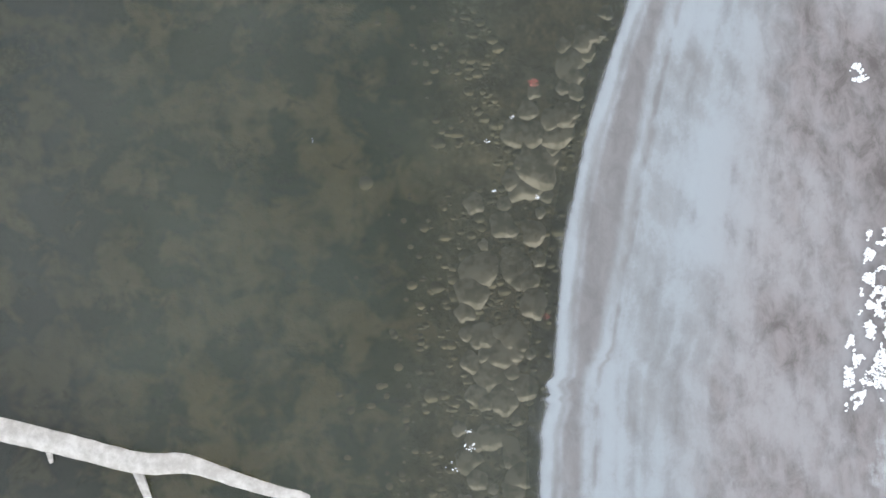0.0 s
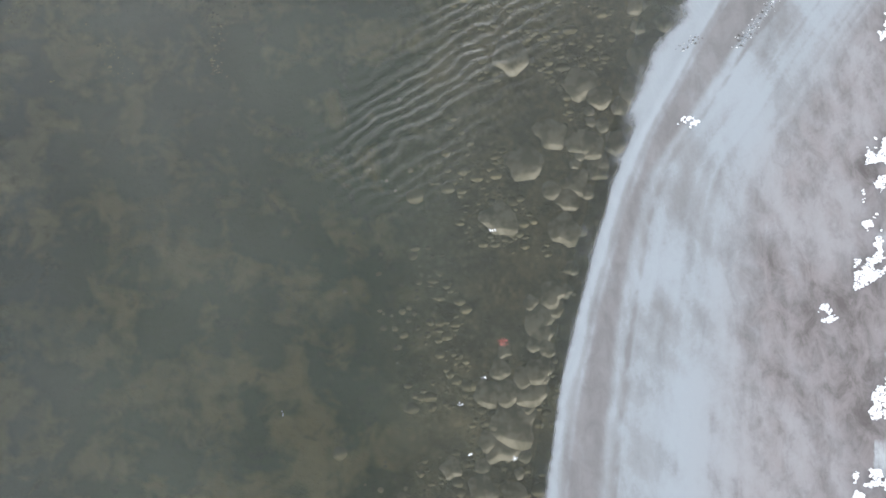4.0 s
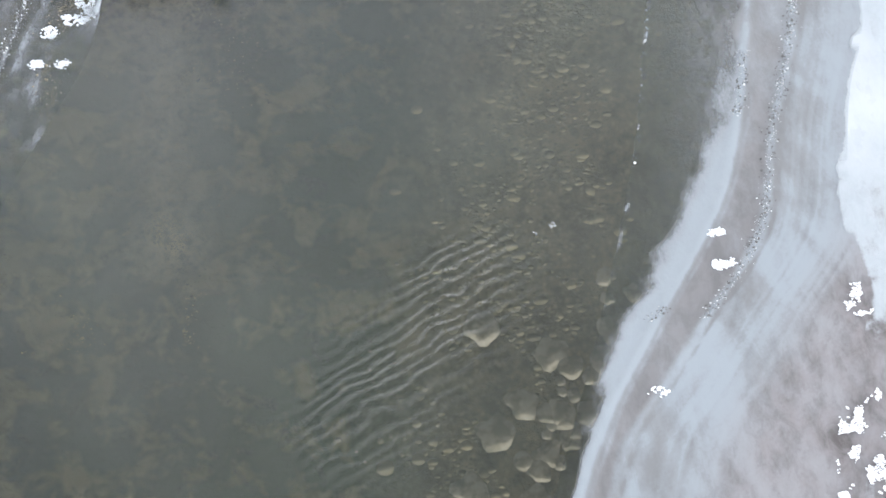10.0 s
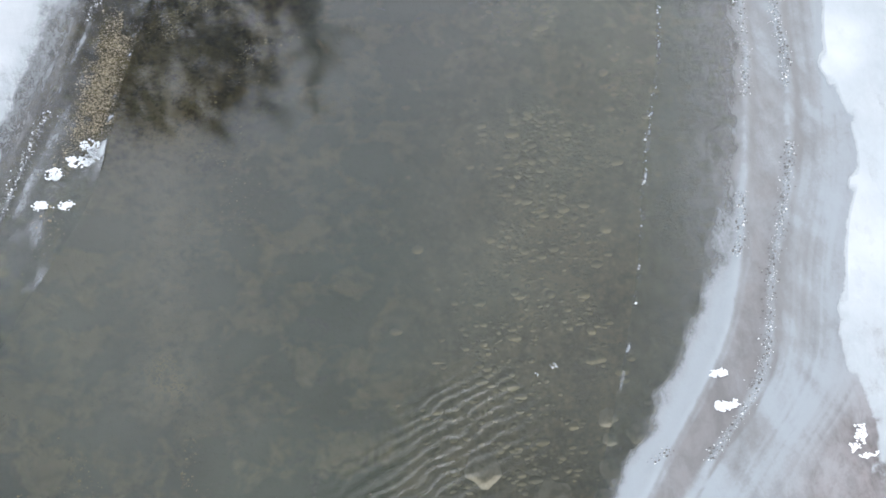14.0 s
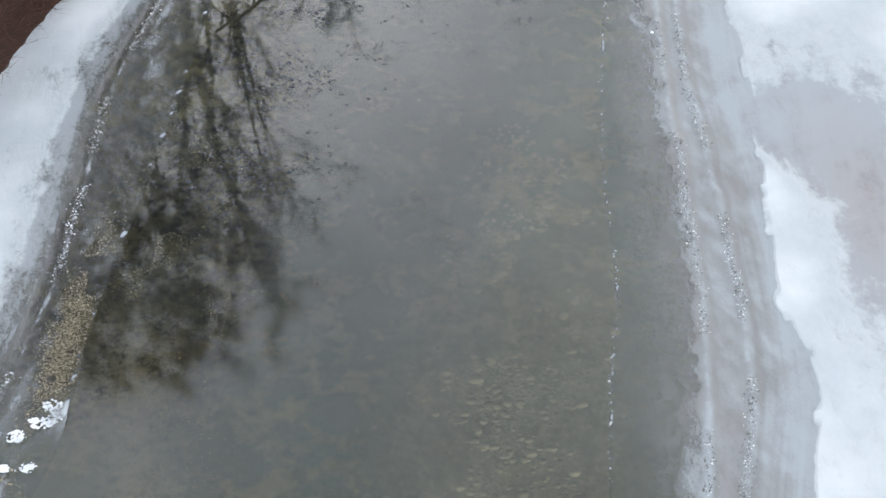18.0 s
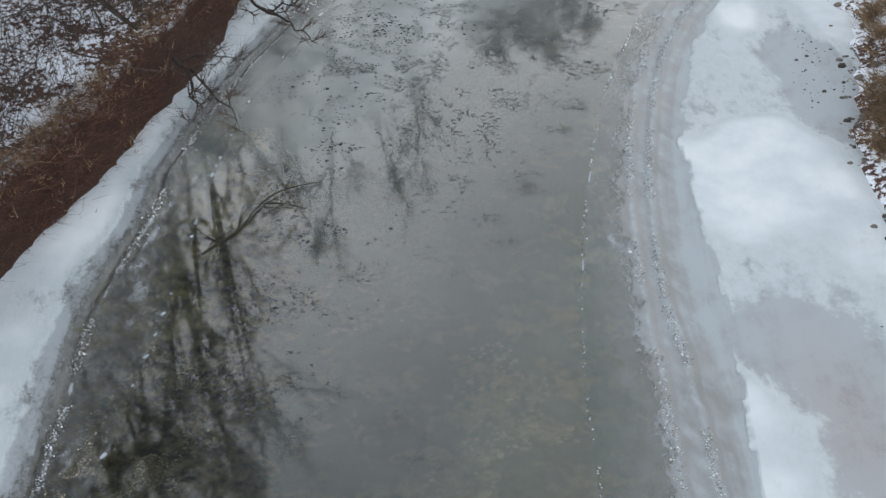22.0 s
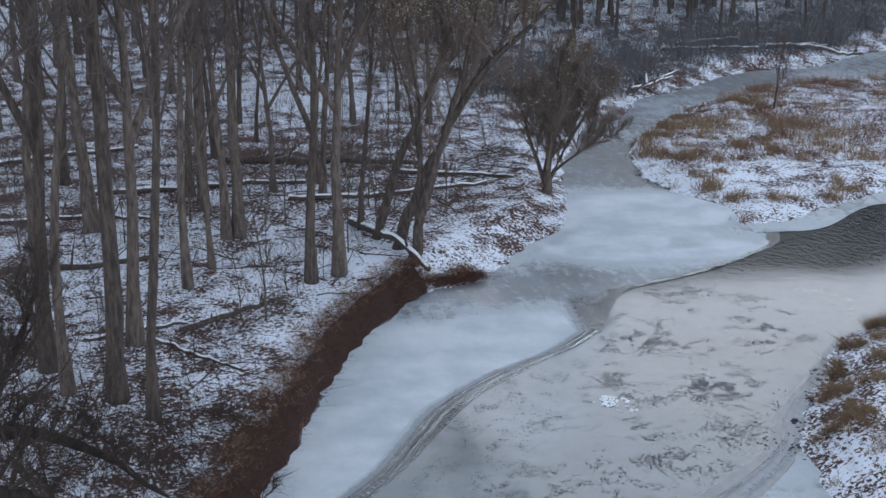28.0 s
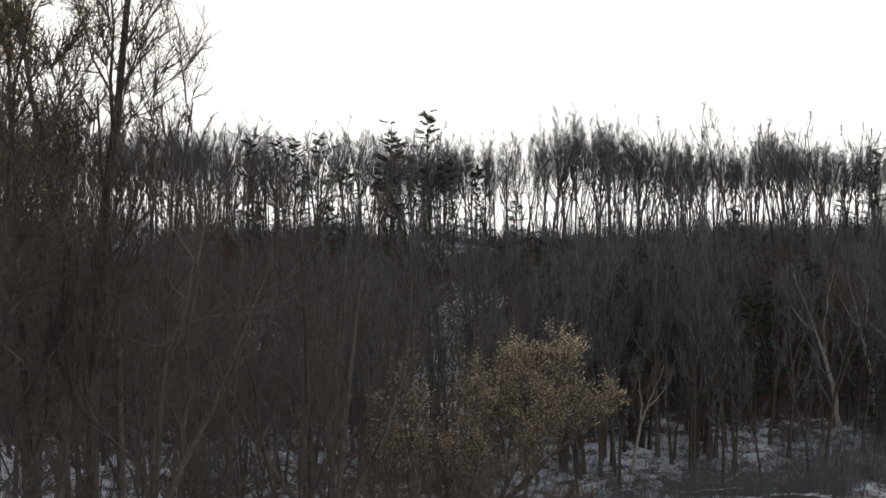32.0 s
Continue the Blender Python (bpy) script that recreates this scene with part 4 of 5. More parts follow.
while len(spots2) < 75:
    x, y = random.uniform(-25, 15), random.uniform(40, 105)
    if x < np.interp(y, [40, 48, 60, 70, 80, 95, 105], [-7, -3, 3, 9, 13, 17, 22]):
        spots2.append((x, y))
for x, y in spots2:
    put_copy(sapling, x, y, random.uniform(0, 6.28), random.uniform(0.4, 1.1))

# the tall forked tree whose top stands against the sky
hp = stem_tree(150, [[(0, 0, -0.3), (0.1, 0.1, 8), (0.2, 0.4, 18), (1.0, 0.8, 28), (2.2, 0.5, 37)], [(0.15, 0.3, 15), (-0.9, 0.4, 21), (-2.2, 0.3, 28), (-3.2, 0, 36)],
                     [(0.2, 0.4, 19), (0.6, 1.4, 25), (0.3, 2.2, 32)]],
               [0.34, 0.18, 0.13], [20, 16, 12], 5.6, 9, 20, 9000, first=0.40, tw=0.012)
tree_thing("forked_tree", "very tall forked bare tree on the bank", hp, M_BARK_DARK, M_TWIG, stand(-5.3, 46.7), leaf_mat=M_LEAF)
hp = stem_tree(151, [[(0, 0, -0.3), (0.2, -0.2, 9), (0.6, -0.8, 20), (1.0, -1.2, 33)], [(0.3, -0.3, 11), (2.0, -1.2, 18), (3.6, -2.0, 28)], [(0.3, -0.3, 12), (-1.6, -1.0, 19), (-2.8, -1.5, 29)]],
               [0.36, 0.20, 0.18], [20, 16, 16], 5.2, 10, 24, 16000, first=0.34, tw=0.013)
oak = tree_thing("tall_tree", "tall bank tree with withered olive leaves clinging on", hp, M_BARK_DARK, M_TWIG, stand(-9.6, 42.6), "tall trees on the cut bank", M_LEAF_OLIVE)
put_copy(oak, -12.4, 38.2, 2.4, 0.86)

# leaning golden-leaved trees at the water's edge
hp = stem_tree(201, [[(0, 0, -0.3), (1.0, 0.2, 4), (2.6, 0.6, 9), (4.2, 0.8, 16.6)],
                     [(-0.6, 1.5, -0.3), (0.8, 1.2, 4), (3.2, 1.0, 8.6), (6.6, 0.6, 11.9), (9.6, 0.4, 14.4)],
                     [(0.3, 0.3, -0.3), (0.5, 0.6, 5), (0.2, 0.9, 10), (-0.2, 1.2, 14.5)],
                     [(-1.6, 3.0, -0.3), (-0.4, 2.6, 4), (1.4, 2.2, 8.5), (3.0, 2.0, 12.5), (6.4, 1.6, 16.4)],
                     [(0.8, 0.4, 3.4), (0.0, 0.8, 8), (-1.2, 1.0, 12.2)], [(3.2, 1.0, 8.6), (5.4, 1.2, 12), (7.4, 1.2, 16.2)]],
               [0.30, 0.32, 0.17, 0.26, 0.13, 0.15], [17, 22, 13, 18, 11, 14], 3.9, 9, 19, 14000, 0.42, tw=0.008)
tree_thing("leaning_tree", "leaning riverside tree with withered golden leaves", hp, M_BARK_DARK, M_TWIG_TAN, stand(6.7, 63.0), leaf_mat=M_LEAF)
hp = stem_tree(202, [[(0, 0, -0.3), (0.2, 0, 3), (0.8, 0.2, 8.3)], [(0.1, 0, 0.6), (1.6, 0, 3.4), (3.3, 0, 5.8)], [(0, 0.1, 0.6), (-1.0, 0.3, 3.4), (-1.7, 0.5, 6.0)], [(0, 0.1, 0.8), (0.9, 1, 4), (2.2, 1.8, 7.4)],
                     [(0.1, 0, 0.9), (1.8, -0.6, 2.6), (3.0, -1.0, 3.2)]],
               [0.30, 0.16, 0.15, 0.15, 0.10], [17, 16, 15, 16, 12], 3.2, 10, 26, 900, 0.22, tw=0.009)
tree_thing("willow_tree", "low spreading riverside tree with greyish tan twigs", hp, M_BARK_DARK, M_TWIG_TAN, stand(15.6, 75.6), leaf_mat=M_LEAF)
hp = bare_tree(203, 5.2, 0.10, 0.3, 10, 5, 7, 0.3, sides=6)
tree_thing("young_tree", "small bare tree standing alone on the spit", hp, M_BARK_DARK, M_TWIG, stand(36.2, 95.8))
hp = stem_tree(204, [[(0, 0, -0.2), (1.2, -0.1, 2.6), (3.2, -0.5, 3.9), (5.6, -1.3, 3.9), (8.0, -2.9, 3.0)], [(1.2, -0.1, 2.6), (2.4, 1.0, 3.8), (3.6, 1.8, 5.6), (4.2, 2.2, 7.2)]],
               [0.42, 0.26], [13, 12], 3.0, 8, 15, first=0.3, tw=0.009, rise=0.35)
tree_thing("arching_tree", "low tree with dark limbs arching over the bank", hp, M_BARK_BLACK, M_BRUSH_DARK, stand(-10.4, 36.6))
hp = stem_tree(205, [[(0, 0, -0.2), (1.0, -0.3, 2.4), (2.8, -0.2, 3.8), (4.6, -1.0, 3.6), (6.4, -2.4, 2.6)], [(1.0, -0.3, 2.4), (1.8, 0.4, 4.2), (2.2, 0.6, 6.4)]],
               [0.40, 0.22], [13, 11], 2.8, 8, 15, first=0.3, tw=0.009, rise=0.35)
tree_thing("arching_tree", "low tree with dark limbs arching over the bank", hp, M_BARK_BLACK, M_BRUSH_DARK, stand(-9.6, 33.2))
for lines, x, y in (([[(-0.4, 0.3, 0.1), (0.10, -0.8, -0.15), (0.08, -1.8, -0.75)], [(-0.4, 0.3, 0.1), (0.6, -0.9, -0.25), (1.6, -2.5, -0.85)], [(-0.2, 0.2, 0.05), (0.6, 0.4, 0.1), (1.4, 0.5, -0.1)]], -2.35, 33.8),
                    ([[(-0.5, 0.5, 0.1), (1.1, -1.4, -0.3), (1.9, -2.1, -0.6), (2.5, -2.5, -0.9)], [(0.4, -0.5, -0.1), (1.0, 0.8, 0.1), (1.5, 2.0, 0.2)], [(1.1, -1.4, -0.3), (1.9, -1.3, -0.2), (2.6, -1.0, 0.0)]], -1.2, 38.6)):
    hp = stem_tree(int(206 + x), lines, [0.065, 0.055, 0.04], [8, 8, 7], 0.9, 4, 6, first=0.2, sides=6, tw=0.007, rise=0.1, lift=0.0)
    tree_thing("hanging_branch", "dark bare branch hanging from the bank over the ice", hp, M_BARK_BLACK, M_BRUSH_DARK, Matrix.Translation((x, y, 1.05)), category="branch")

# ---- far wooded ridge ----
far_kinds = [bare_tree(300 + i, 15 + 1.1 * i, 0.20, 0.30, 7, 4, 6, 0.26, sides=4, forks=i % 2, tw=0.020, rise=0.7, lift=0.14, wander=0.06) for i in range(4)]
crest_kinds = [bare_tree(320 + i, 15 + 0.5 * i, 0.14, 0.48, 9, 5, 7, 0.27, sides=4, forks=2 + i % 2, tw=0.0075, rise=1.3, lift=0.10, long=1.7, wander=0.025) for i in range(4)]


def heap_copy(dst, src, m):
    dst.add(np.concatenate(src.v) @ m[0].T + m[1], np.concatenate(src.f))


def turn_scale(a, s, h=1.0):
    c, d = np.cos(a), np.sin(a)
    return np.array([[c, -d, 0], [d, c, 0], [0, 0, h]]) * s


def fan(y):
    return 0.105 * y + (0.37 * y + 10) * rng.uniform(-1, 1)


trunks, crowns = Heap(), Heap()
places = []


def clearing(x, y):
    return vnoise(np.asarray(x), np.asarray(y), 0.05, 23, 3) > 0.56


for i in range(400):
    y = 120 + 74 * rng.random()
    x = fan(y)
    y = y + 0.1 * max(x - 25, 0)
    if not clearing(x, y) or rng.random() < 0.35:
        places.append((x, y))
for i in range(110):
    x = rng.uniform(2, 44) if i < 70 else rng.uniform(60, 84)
    places.append((x, 121 + 0.16 * max(x - 25, 0) + 5 * math.sin(x * 0.05) + rng.gamma(2, 4.0)))
for i in range(36):
    places.append((rng.uniform(40, 70), rng.uniform(144, 156)))
n_slope = len(places)
for i in range(450):
    x = fan(197)
    places.append((x, 197 + 0.1 * max(x - 25, 0) + rng.uniform(-6, 7)))
px, py = np.array(places).T
pz = ground_height(px, py)
for i in range(len(px)):
    t, c, _ = (far_kinds if i < n_slope else crest_kinds)[rng.integers(4)]
    size = (rng.uniform(1.05, 1.35) if n_slope - 146 <= i < n_slope else rng.uniform(0.78, 1.10) if i < n_slope else rng.uniform(0.74, 0.95)) * (0.86 + 0.2 * float(vnoise(px[i], py[i], 0.06, 61, 1)))
    if i >= n_slope:
        size *= 0.92 + 0.26 * math.exp(-(((px[i] - 46) / 8) ** 2)) + 0.16 * math.exp(-(((px[i] - 74) / 8) ** 2))
    m = (turn_scale(rng.uniform(0, 6.28), size, rng.uniform(0.9, 1.12)), np.array([px[i], py[i], pz[i] - 0.2]))
    heap_copy(trunks, t, m)
    heap_copy(crowns, c, m)
wood = thing("hillside_wood", "dense bare wood on a snowy ridge", "wood", kind="stuff")
part("trunks", trunks.mesh("trunks", M_BARK_DARK), wood)
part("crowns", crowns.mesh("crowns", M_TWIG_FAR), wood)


def brush(name, label, xs, ys, count, tall, wide, thick, mat, droop=0.0, jitter=0.25, lean=(0, 0)):
    """Upright dry stems in clumps at the given places, as one heap of stuff."""
    xs, ys = np.asarray(xs, float), np.asarray(ys, float)
    zs = ground_height(xs, ys)
    n = len(xs)
    b = np.repeat(np.stack([xs, ys, zs - 0.03], -1), count, 0)
    b[:, :2] += rng.normal(0, jitter, (n * count, 2))
    scale = np.repeat(rng.uniform(0.5, 1.3, n), count)
    d = np.stack([rng.normal(lean[0], wide, n * count), rng.normal(lean[1], wide, n * count), np.ones(n * count) - droop], -1)
    t = b + d * (scale * rng.uniform(0.4, 1.1, n * count) * tall)[:, None]
    h = Heap()
    h.add(*spikes(b, t, rng.uniform(0.6, 1.4, n * count) * thick))
    return tagged(new(name, h.mesh(name, mat)), label, "undergrowth", kind="stuff")


y = 119 + 84 * rng.random(1900) ** 0.8
x = 0.105 * y + (0.37 * y + 10) * rng.uniform(-1, 1, 1900)
y = y + 0.1 * np.maximum(x - 25, 0)
keep = ~clearing(x, y) | (rng.random(len(x)) < 0.3)
x, y = np.concatenate([x[keep], rng.uniform(15, 75, 420), 0.105 * 198 + 84 * rng.uniform(-1, 1, 520)]), np.concatenate([y[keep], np.zeros(420), np.zeros(520)])
y[-940:-520] = creek_far(x[-940:-520]) + rng.gamma(2, 3.0, 420) + 1.0
y[-520:] = 197 + rng.uniform(-6, 6, 520) + 0.1 * np.maximum(x[-520:] - 25, 0)
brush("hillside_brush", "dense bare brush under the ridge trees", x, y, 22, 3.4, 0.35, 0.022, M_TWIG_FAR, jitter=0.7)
y = rng.uniform(38, 118, 2600)
x = rng.uniform(-40, 25, 2600)
keep = x < np.interp(y, [38, 48, 60, 70, 80, 95, 105, 118], [-6, -1.5, 3.5, 10, 14, 18, 24, 30])
brush("wood_brush", "thin bare stems and brush on the snowy forest floor", x[keep], y[keep], 9, 1.5, 0.35, 0.009, M_TWIG, jitter=0.5)
y = rng.uniform(24, 46, 230)
x = left_shore(y) - 1.4 - rng.gamma(1.4, 2.0, 230)
brush("bank_brushwood", "tangle of thin dark stems on the wooded bank", x, y, 12, 1.7, 0.6, 0.011, M_BRUSH_DARK, jitter=0.5)


def pine(seed, height):
    r = np.random.default_rng(seed)
    trunk, needles = Heap(), Heap()
    main = bend((0, 0, -0.3), (0, 0, 1), height, 8, 0.02, 0.02, r)
    trunk.add(*tube(main, 0.26 * (1 - 0.9 * np.linspace(0, 1, 9)), 7))
    b, t, w = [], [], []
    for i in range(64):
        h = r.uniform(0.22, 1.0)
        p, _ = along(main, min(h, 0.99))
        a, ln = r.uniform(0, 6.28), (1.5 + 3.3 * (1.02 - h)) * r.uniform(0.4, 1.15)
        limb = bend(p, (np.cos(a), np.sin(a), 0.15), ln, 3, 0.06, 0.08, r)
        trunk.add(*tube(limb, 0.04 * (1 - 0.8 * np.linspace(0, 1, 4)), 3))
        for k in range(46):
            q, _ = along(limb, r.uniform(0.35, 1.0))
            d = r.normal(0, 1, 3) * (1, 1, 0.5) + (0, 0, 0.25)
            d /= np.linalg.norm(d)
            b.append(q), t.append(q + d * r.uniform(0.25, 0.6)), w.append(r.uniform(0.03, 0.065))
    needles.add(*spikes(b, t, w))
    return trunk, needles


def pine_thing(seed, height, x, y):
    ob = thing("pine_tree", "dark green pine rising over the ridge", "pine tree", "pines on the ridge", m=stand(x, y))
    t, n = pine(seed, height)
    part("trunk", t.mesh("trunk", M_BARK_DARK, True), ob)
    part("needles", n.mesh("needles", M_NEEDLE), ob, "dark green needles")
    return ob


more = []
for cx, cy, spread_x, n in ((44, 152, 9, 14), (62, 160, 8, 10), (20, 172, 10, 10), (80, 172, 8, 8), (-6, 182, 8, 6), (30, 150, 6, 5)):
    for i in range(n):
        more.append((cx + random.gauss(0, spread_x), cy + random.gauss(0, 9), random.uniform(0.38, 0.78)))
p1 = pine_thing(401, 19, 20.6, 190)
p2 = pine_thing(402, 17, 15.2, 190)
for x, y, s in ((5, 188, 0.8), (2, 190, 0.75), (21, 178, 0.8), (-4, 186, 0.8), (9, 176, 0.75), (61, 170, 0.55), (84, 188, 0.72), (87, 190, 0.75), (42, 150, 0.6), (46, 158, 0.7), (66, 150, 0.6),
                (34, 168, 0.6), (25, 162, 0.7), (14, 165, 0.8), (18, 170, 0.7), (6, 165, 0.75), (55, 140, 0.5), (60, 134, 0.5), (36, 136, 0.5), (22, 140, 0.6), *more):
    put_copy(p1 if s > 0.7 else p2, x, y, random.uniform(0, 6.28), s)
hp = stem_tree(410, [[(0, 0, -0.3), (-0.7, 0, 4), (-1.6, 0.3, 8), (-2.9, 0.2, 11), (-5.0, 0, 16.5)], [(-1.6, 0.3, 8), (-1.5, 0.2, 11.5), (-0.6, 0, 16.5)], [(-2.4, 0.2, 10), (-4.6, 0.4, 12), (-6.2, 0.4, 15)]],
               [0.36, 0.20, 0.16], [10, 8, 8], 4.0, 6, 9, first=0.4, tw=0.014)
pale = tree_thing("pale_tree", "pale crooked bare tree at the foot of the ridge", hp, M_BARK_PALE, M_TWIG_TAN, stand(58.6, 140), "pale trees by the creek")
put_copy(pale, 63.5, 142, 0.5, 0.95)
put_copy(pale, 33.6, 129, 2.6, 0.62)
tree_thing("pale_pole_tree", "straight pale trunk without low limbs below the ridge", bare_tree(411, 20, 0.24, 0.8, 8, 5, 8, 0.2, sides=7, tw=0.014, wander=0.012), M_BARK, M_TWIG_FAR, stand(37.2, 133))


# ---- dry grass and scrub on the banks ----
ts = rounded(LEFT_BANK, 40)
ts = ts[(ts[:, 1] > 20) & (ts[:, 1] < 63)]
i = rng.integers(0, len(ts), 2600)
off = rng.uniform(-1.25, -0.05, 2600)
brush("bank_scrub", "rusty brown dry grass and roots on the cut bank", ts[i, 0] + off, ts[i, 1] + 0.5 * -off * 0.3, 10, 0.5, 0.8, 0.007, M_ROOT, 0.5, 0.25, (0.35, -0.3))
i = rng.integers(0, len(ts), 620)
brush("bank_grass", "tufts of tan grass along the bank top", ts[i, 0] - 0.9 + rng.normal(0, 0.4, 620), ts[i, 1] + 0.3, 14, 0.42, 0.6, 0.009, M_GRASS, 0.3, 0.15)
tr = rounded(RIGHT_BANK, 40)
tr = tr[(tr[:, 1] > 18) & (tr[:, 1] < 56)]
i = rng.integers(0, len(tr), 1700)
out = np.abs(rng.normal(0, 1.8, 1700)) + 0.35
keep = vnoise(tr[i, 0] + out, tr[i, 1], 0.9, 71, 2) > 0.55
brush("right_bank_grass", "tall tan dry grass in tufts on the snowy bank", (tr[i, 0] + out)[keep], tr[i, 1][keep], 30, 0.6, 0.5, 0.011, M_GRASS, 0.2, 0.13, (-0.45, -0.3))
x, y = rng.uniform(23, 70, 5200), rng.uniform(68, 112, 5200)
d, w = shore_distance(x, y)
keep = (d > 0.4) & (w >= N_LEFT) & (w < N_LEFT + N_SPIT) & (vnoise(x, y, 0.22, 73, 3) > 0.585)
brush("spit_grass", "tan and brown dry grass over snow on the spit", x[keep], y[keep], 16, 0.9, 0.3, 0.016, M_GRASS, 0.1, 0.35)
keep = (d > 0.3) & (d < 9) & (w >= N_LEFT) & (w < N_LEFT + N_SPIT) & (vnoise(x, y, 0.7, 77, 2) > 0.66)
brush("spit_tufts", "rusty tufts of dry grass poking through snow", x[keep], y[keep], 34, 0.75, 0.4, 0.018, M_GRASS, 0.1, 0.22)
keep = (d > 0.2) & (w >= N_LEFT) & (w < N_LEFT + N_SPIT) & (vnoise(x, y, 0.22, 75, 3) > 0.56)
brush("spit_scrub", "brown bare scrub on the spit", x[keep], y[keep], 14, 0.8, 0.5, 0.015, M_TWIG_RED, 0.1, 0.4)


# ---- fallen wood ----
def log_thing(name, label, pts, girth, bark, snowy=True, stubs=3, seed=1, group="fallen logs in the wood"):
    r = np.random.default_rng(seed)
    line = rounded(pts, 5)
    base = line[0].copy()
    line = line - base
    line[:, 2] += 0.04 * r.normal(0, 1, len(line))
    rad = girth * np.linspace(1, 0.6, len(line))
    ob = thing(name, label, "log", group, m=Matrix.Translation(base))
    h = Heap()
    h.add(*tube(line, rad, 8, 0.08, seed))
    part("trunk", h.mesh("trunk", bark, True), ob)
    for k in range(stubs):
        p, d = along(line, r.uniform(0.15, 0.95))
        a, b = ring_frame(d)
        e = a * r.normal() + b * r.normal() + 0.4 * d / np.linalg.norm(d)
        e[2] = abs(e[2])
        e /= np.linalg.norm(e)
        g = Heap()
        ln = r.uniform(0.5, 1.6) * girth * 8
        g.add(*tube(bend(p, e, ln, 4, 0.02, 0.12, r), girth * 0.35 * (1 - 0.7 * np.linspace(0, 1, 5)), 5))
        part("stub", g.mesh("stub", bark, True), ob)
    if snowy:
        top = line.copy()
        top[:, 2] += rad * 0.62
        g = Heap()
        g.add(*tube(top, rad * 0.68, 7, 0.2, seed + 9))
        part("snow_cap", g.mesh("snow_cap", M_SNOW, True), ob, "thin white snow")
    return ob


def lay(x0, y0, x1, y1, lift=0.15, up=0.0, n=4):
    xs, ys = np.linspace(x0, x1, n), np.linspace(y0, y1, n)
    zs = ground_height(xs, ys)
    return [(a, b, max(c, 0.05) + lift + up * k / (n - 1)) for k, (a, b, c) in enumerate(zip(xs, ys, zs))]


LOGS = [(-4.6, 52.7, -1.0, 49.1, 0.10), (-3.5, 53.4, 0.6, 56.0, 0.14), (4.2, 69.0, 7.4, 61.3, 0.22), (-7.3, 52.7, -3.3, 54.3, 0.12), (-14, 60, -5, 63, 0.18), (-16, 70, -6, 69, 0.15),
        (-10, 75, 2, 77, 0.2), (-3, 82, 9, 80, 0.2), (1, 73, 12, 74, 0.16), (7, 79, 14, 77, 0.15), (-12, 50, -8, 55, 0.10), (-20, 80, -8, 84, 0.2)]
for k, (a, b, c, d, g) in enumerate(LOGS):
    log_thing("fallen_log", "fallen dark log lying in thin snow", lay(a, b, c, d, g * 0.7, 0.25 * (k % 3)), g, M_BARK_DARK, k % 3 != 1, 3, 500 + k)
FAR_LOGS = [(33.5, 117, 42, 116.5, 0.22), (35.5, 119.5, 41, 119, 0.2), (43, 117.5, 49, 118.5, 0.22), (27.6, 103.4, 31.5, 105.9, 0.16), (30, 105.6, 32.5, 108.5, 0.15), (46, 118, 51, 115.5, 0.18), (29.0, 104.2, 29.6, 107.4, 0.18)]
for k, (a, b, c, d, g) in enumerate(FAR_LOGS):
    log_thing("driftwood_log", "snow-topped fallen log at the creek bank", lay(a, b, c, d, 0.35, 0.5 * (k % 2)), g, M_BARK, True, 5, 540 + k, "driftwood by the creek")

# thin fallen sticks and low snapped branches on the wood's floor
h = Heap()
for k in range(520):
    y = 26 + 60 * rng.random() ** 1.2
    x = float(left_shore(y)) - 1.5 - rng.uniform(0, 22)
    a, ln = rng.uniform(0, 6.28), rng.uniform(0.8, 3.6)
    p = np.array([x, y, float(ground_height(np.array([x]), np.array([y]))[0]) + 0.05])
    d = np.array([math.cos(a), math.sin(a), abs(rng.normal(0.0, 0.22))])
    q = bend(p, d / np.linalg.norm(d), ln, 5, -0.01, 0.12, rng)
    g = 0.008 + 0.010 * ln
    h.add(*tube(q, g * (1 - 0.7 * np.linspace(0, 1, len(q))), 4))
    for j in range(3):
        p2, d2 = along(q, rng.uniform(0.2, 0.9))
        e = d2 / np.linalg.norm(d2) + rng.normal(0, 0.6, 3)
        e[2] = abs(e[2]) * 0.7
        q2 = bend(p2, e / np.linalg.norm(e), ln * rng.uniform(0.2, 0.5), 3, -0.01, 0.12, rng)
        h.add(*tube(q2, g * 0.5 * (1 - 0.7 * np.linspace(0, 1, len(q2))), 3))
tagged(new("fallen_sticks", h.mesh("fallen_sticks", M_BARK_DARK)), "thin dark fallen sticks and twigs over snowy litter", "sticks", kind="stuff")

# the bleached branch over the water
pole = thing("bleached_branch", "bleached white debarked branch lying in the water", "branch", m=Matrix.Translation((-7.6, -1.0, 0.10)))
line = rounded([(-1.2, 0.25, 0.02), (0.6, -0.24, 0.05), (1.7, -0.50, 0.06), (2.85, -0.78, 0.08), (3.6, -0.80, 0.08), (4.3, -1.02, 0.04), (5.0, -1.24, 0.0), (5.5, -1.34, -0.12)], 6)
h = Heap()
h.add(*tube(line, np.interp(np.linspace(0, 1, len(line)), [0, 0.55, 0.6, 0.95, 1], [0.19, 0.165, 0.135, 0.085, 0.04]), 12, 0.05, 3))
part("shaft", h.mesh("shaft", M_DEADWOOD, True), pole)
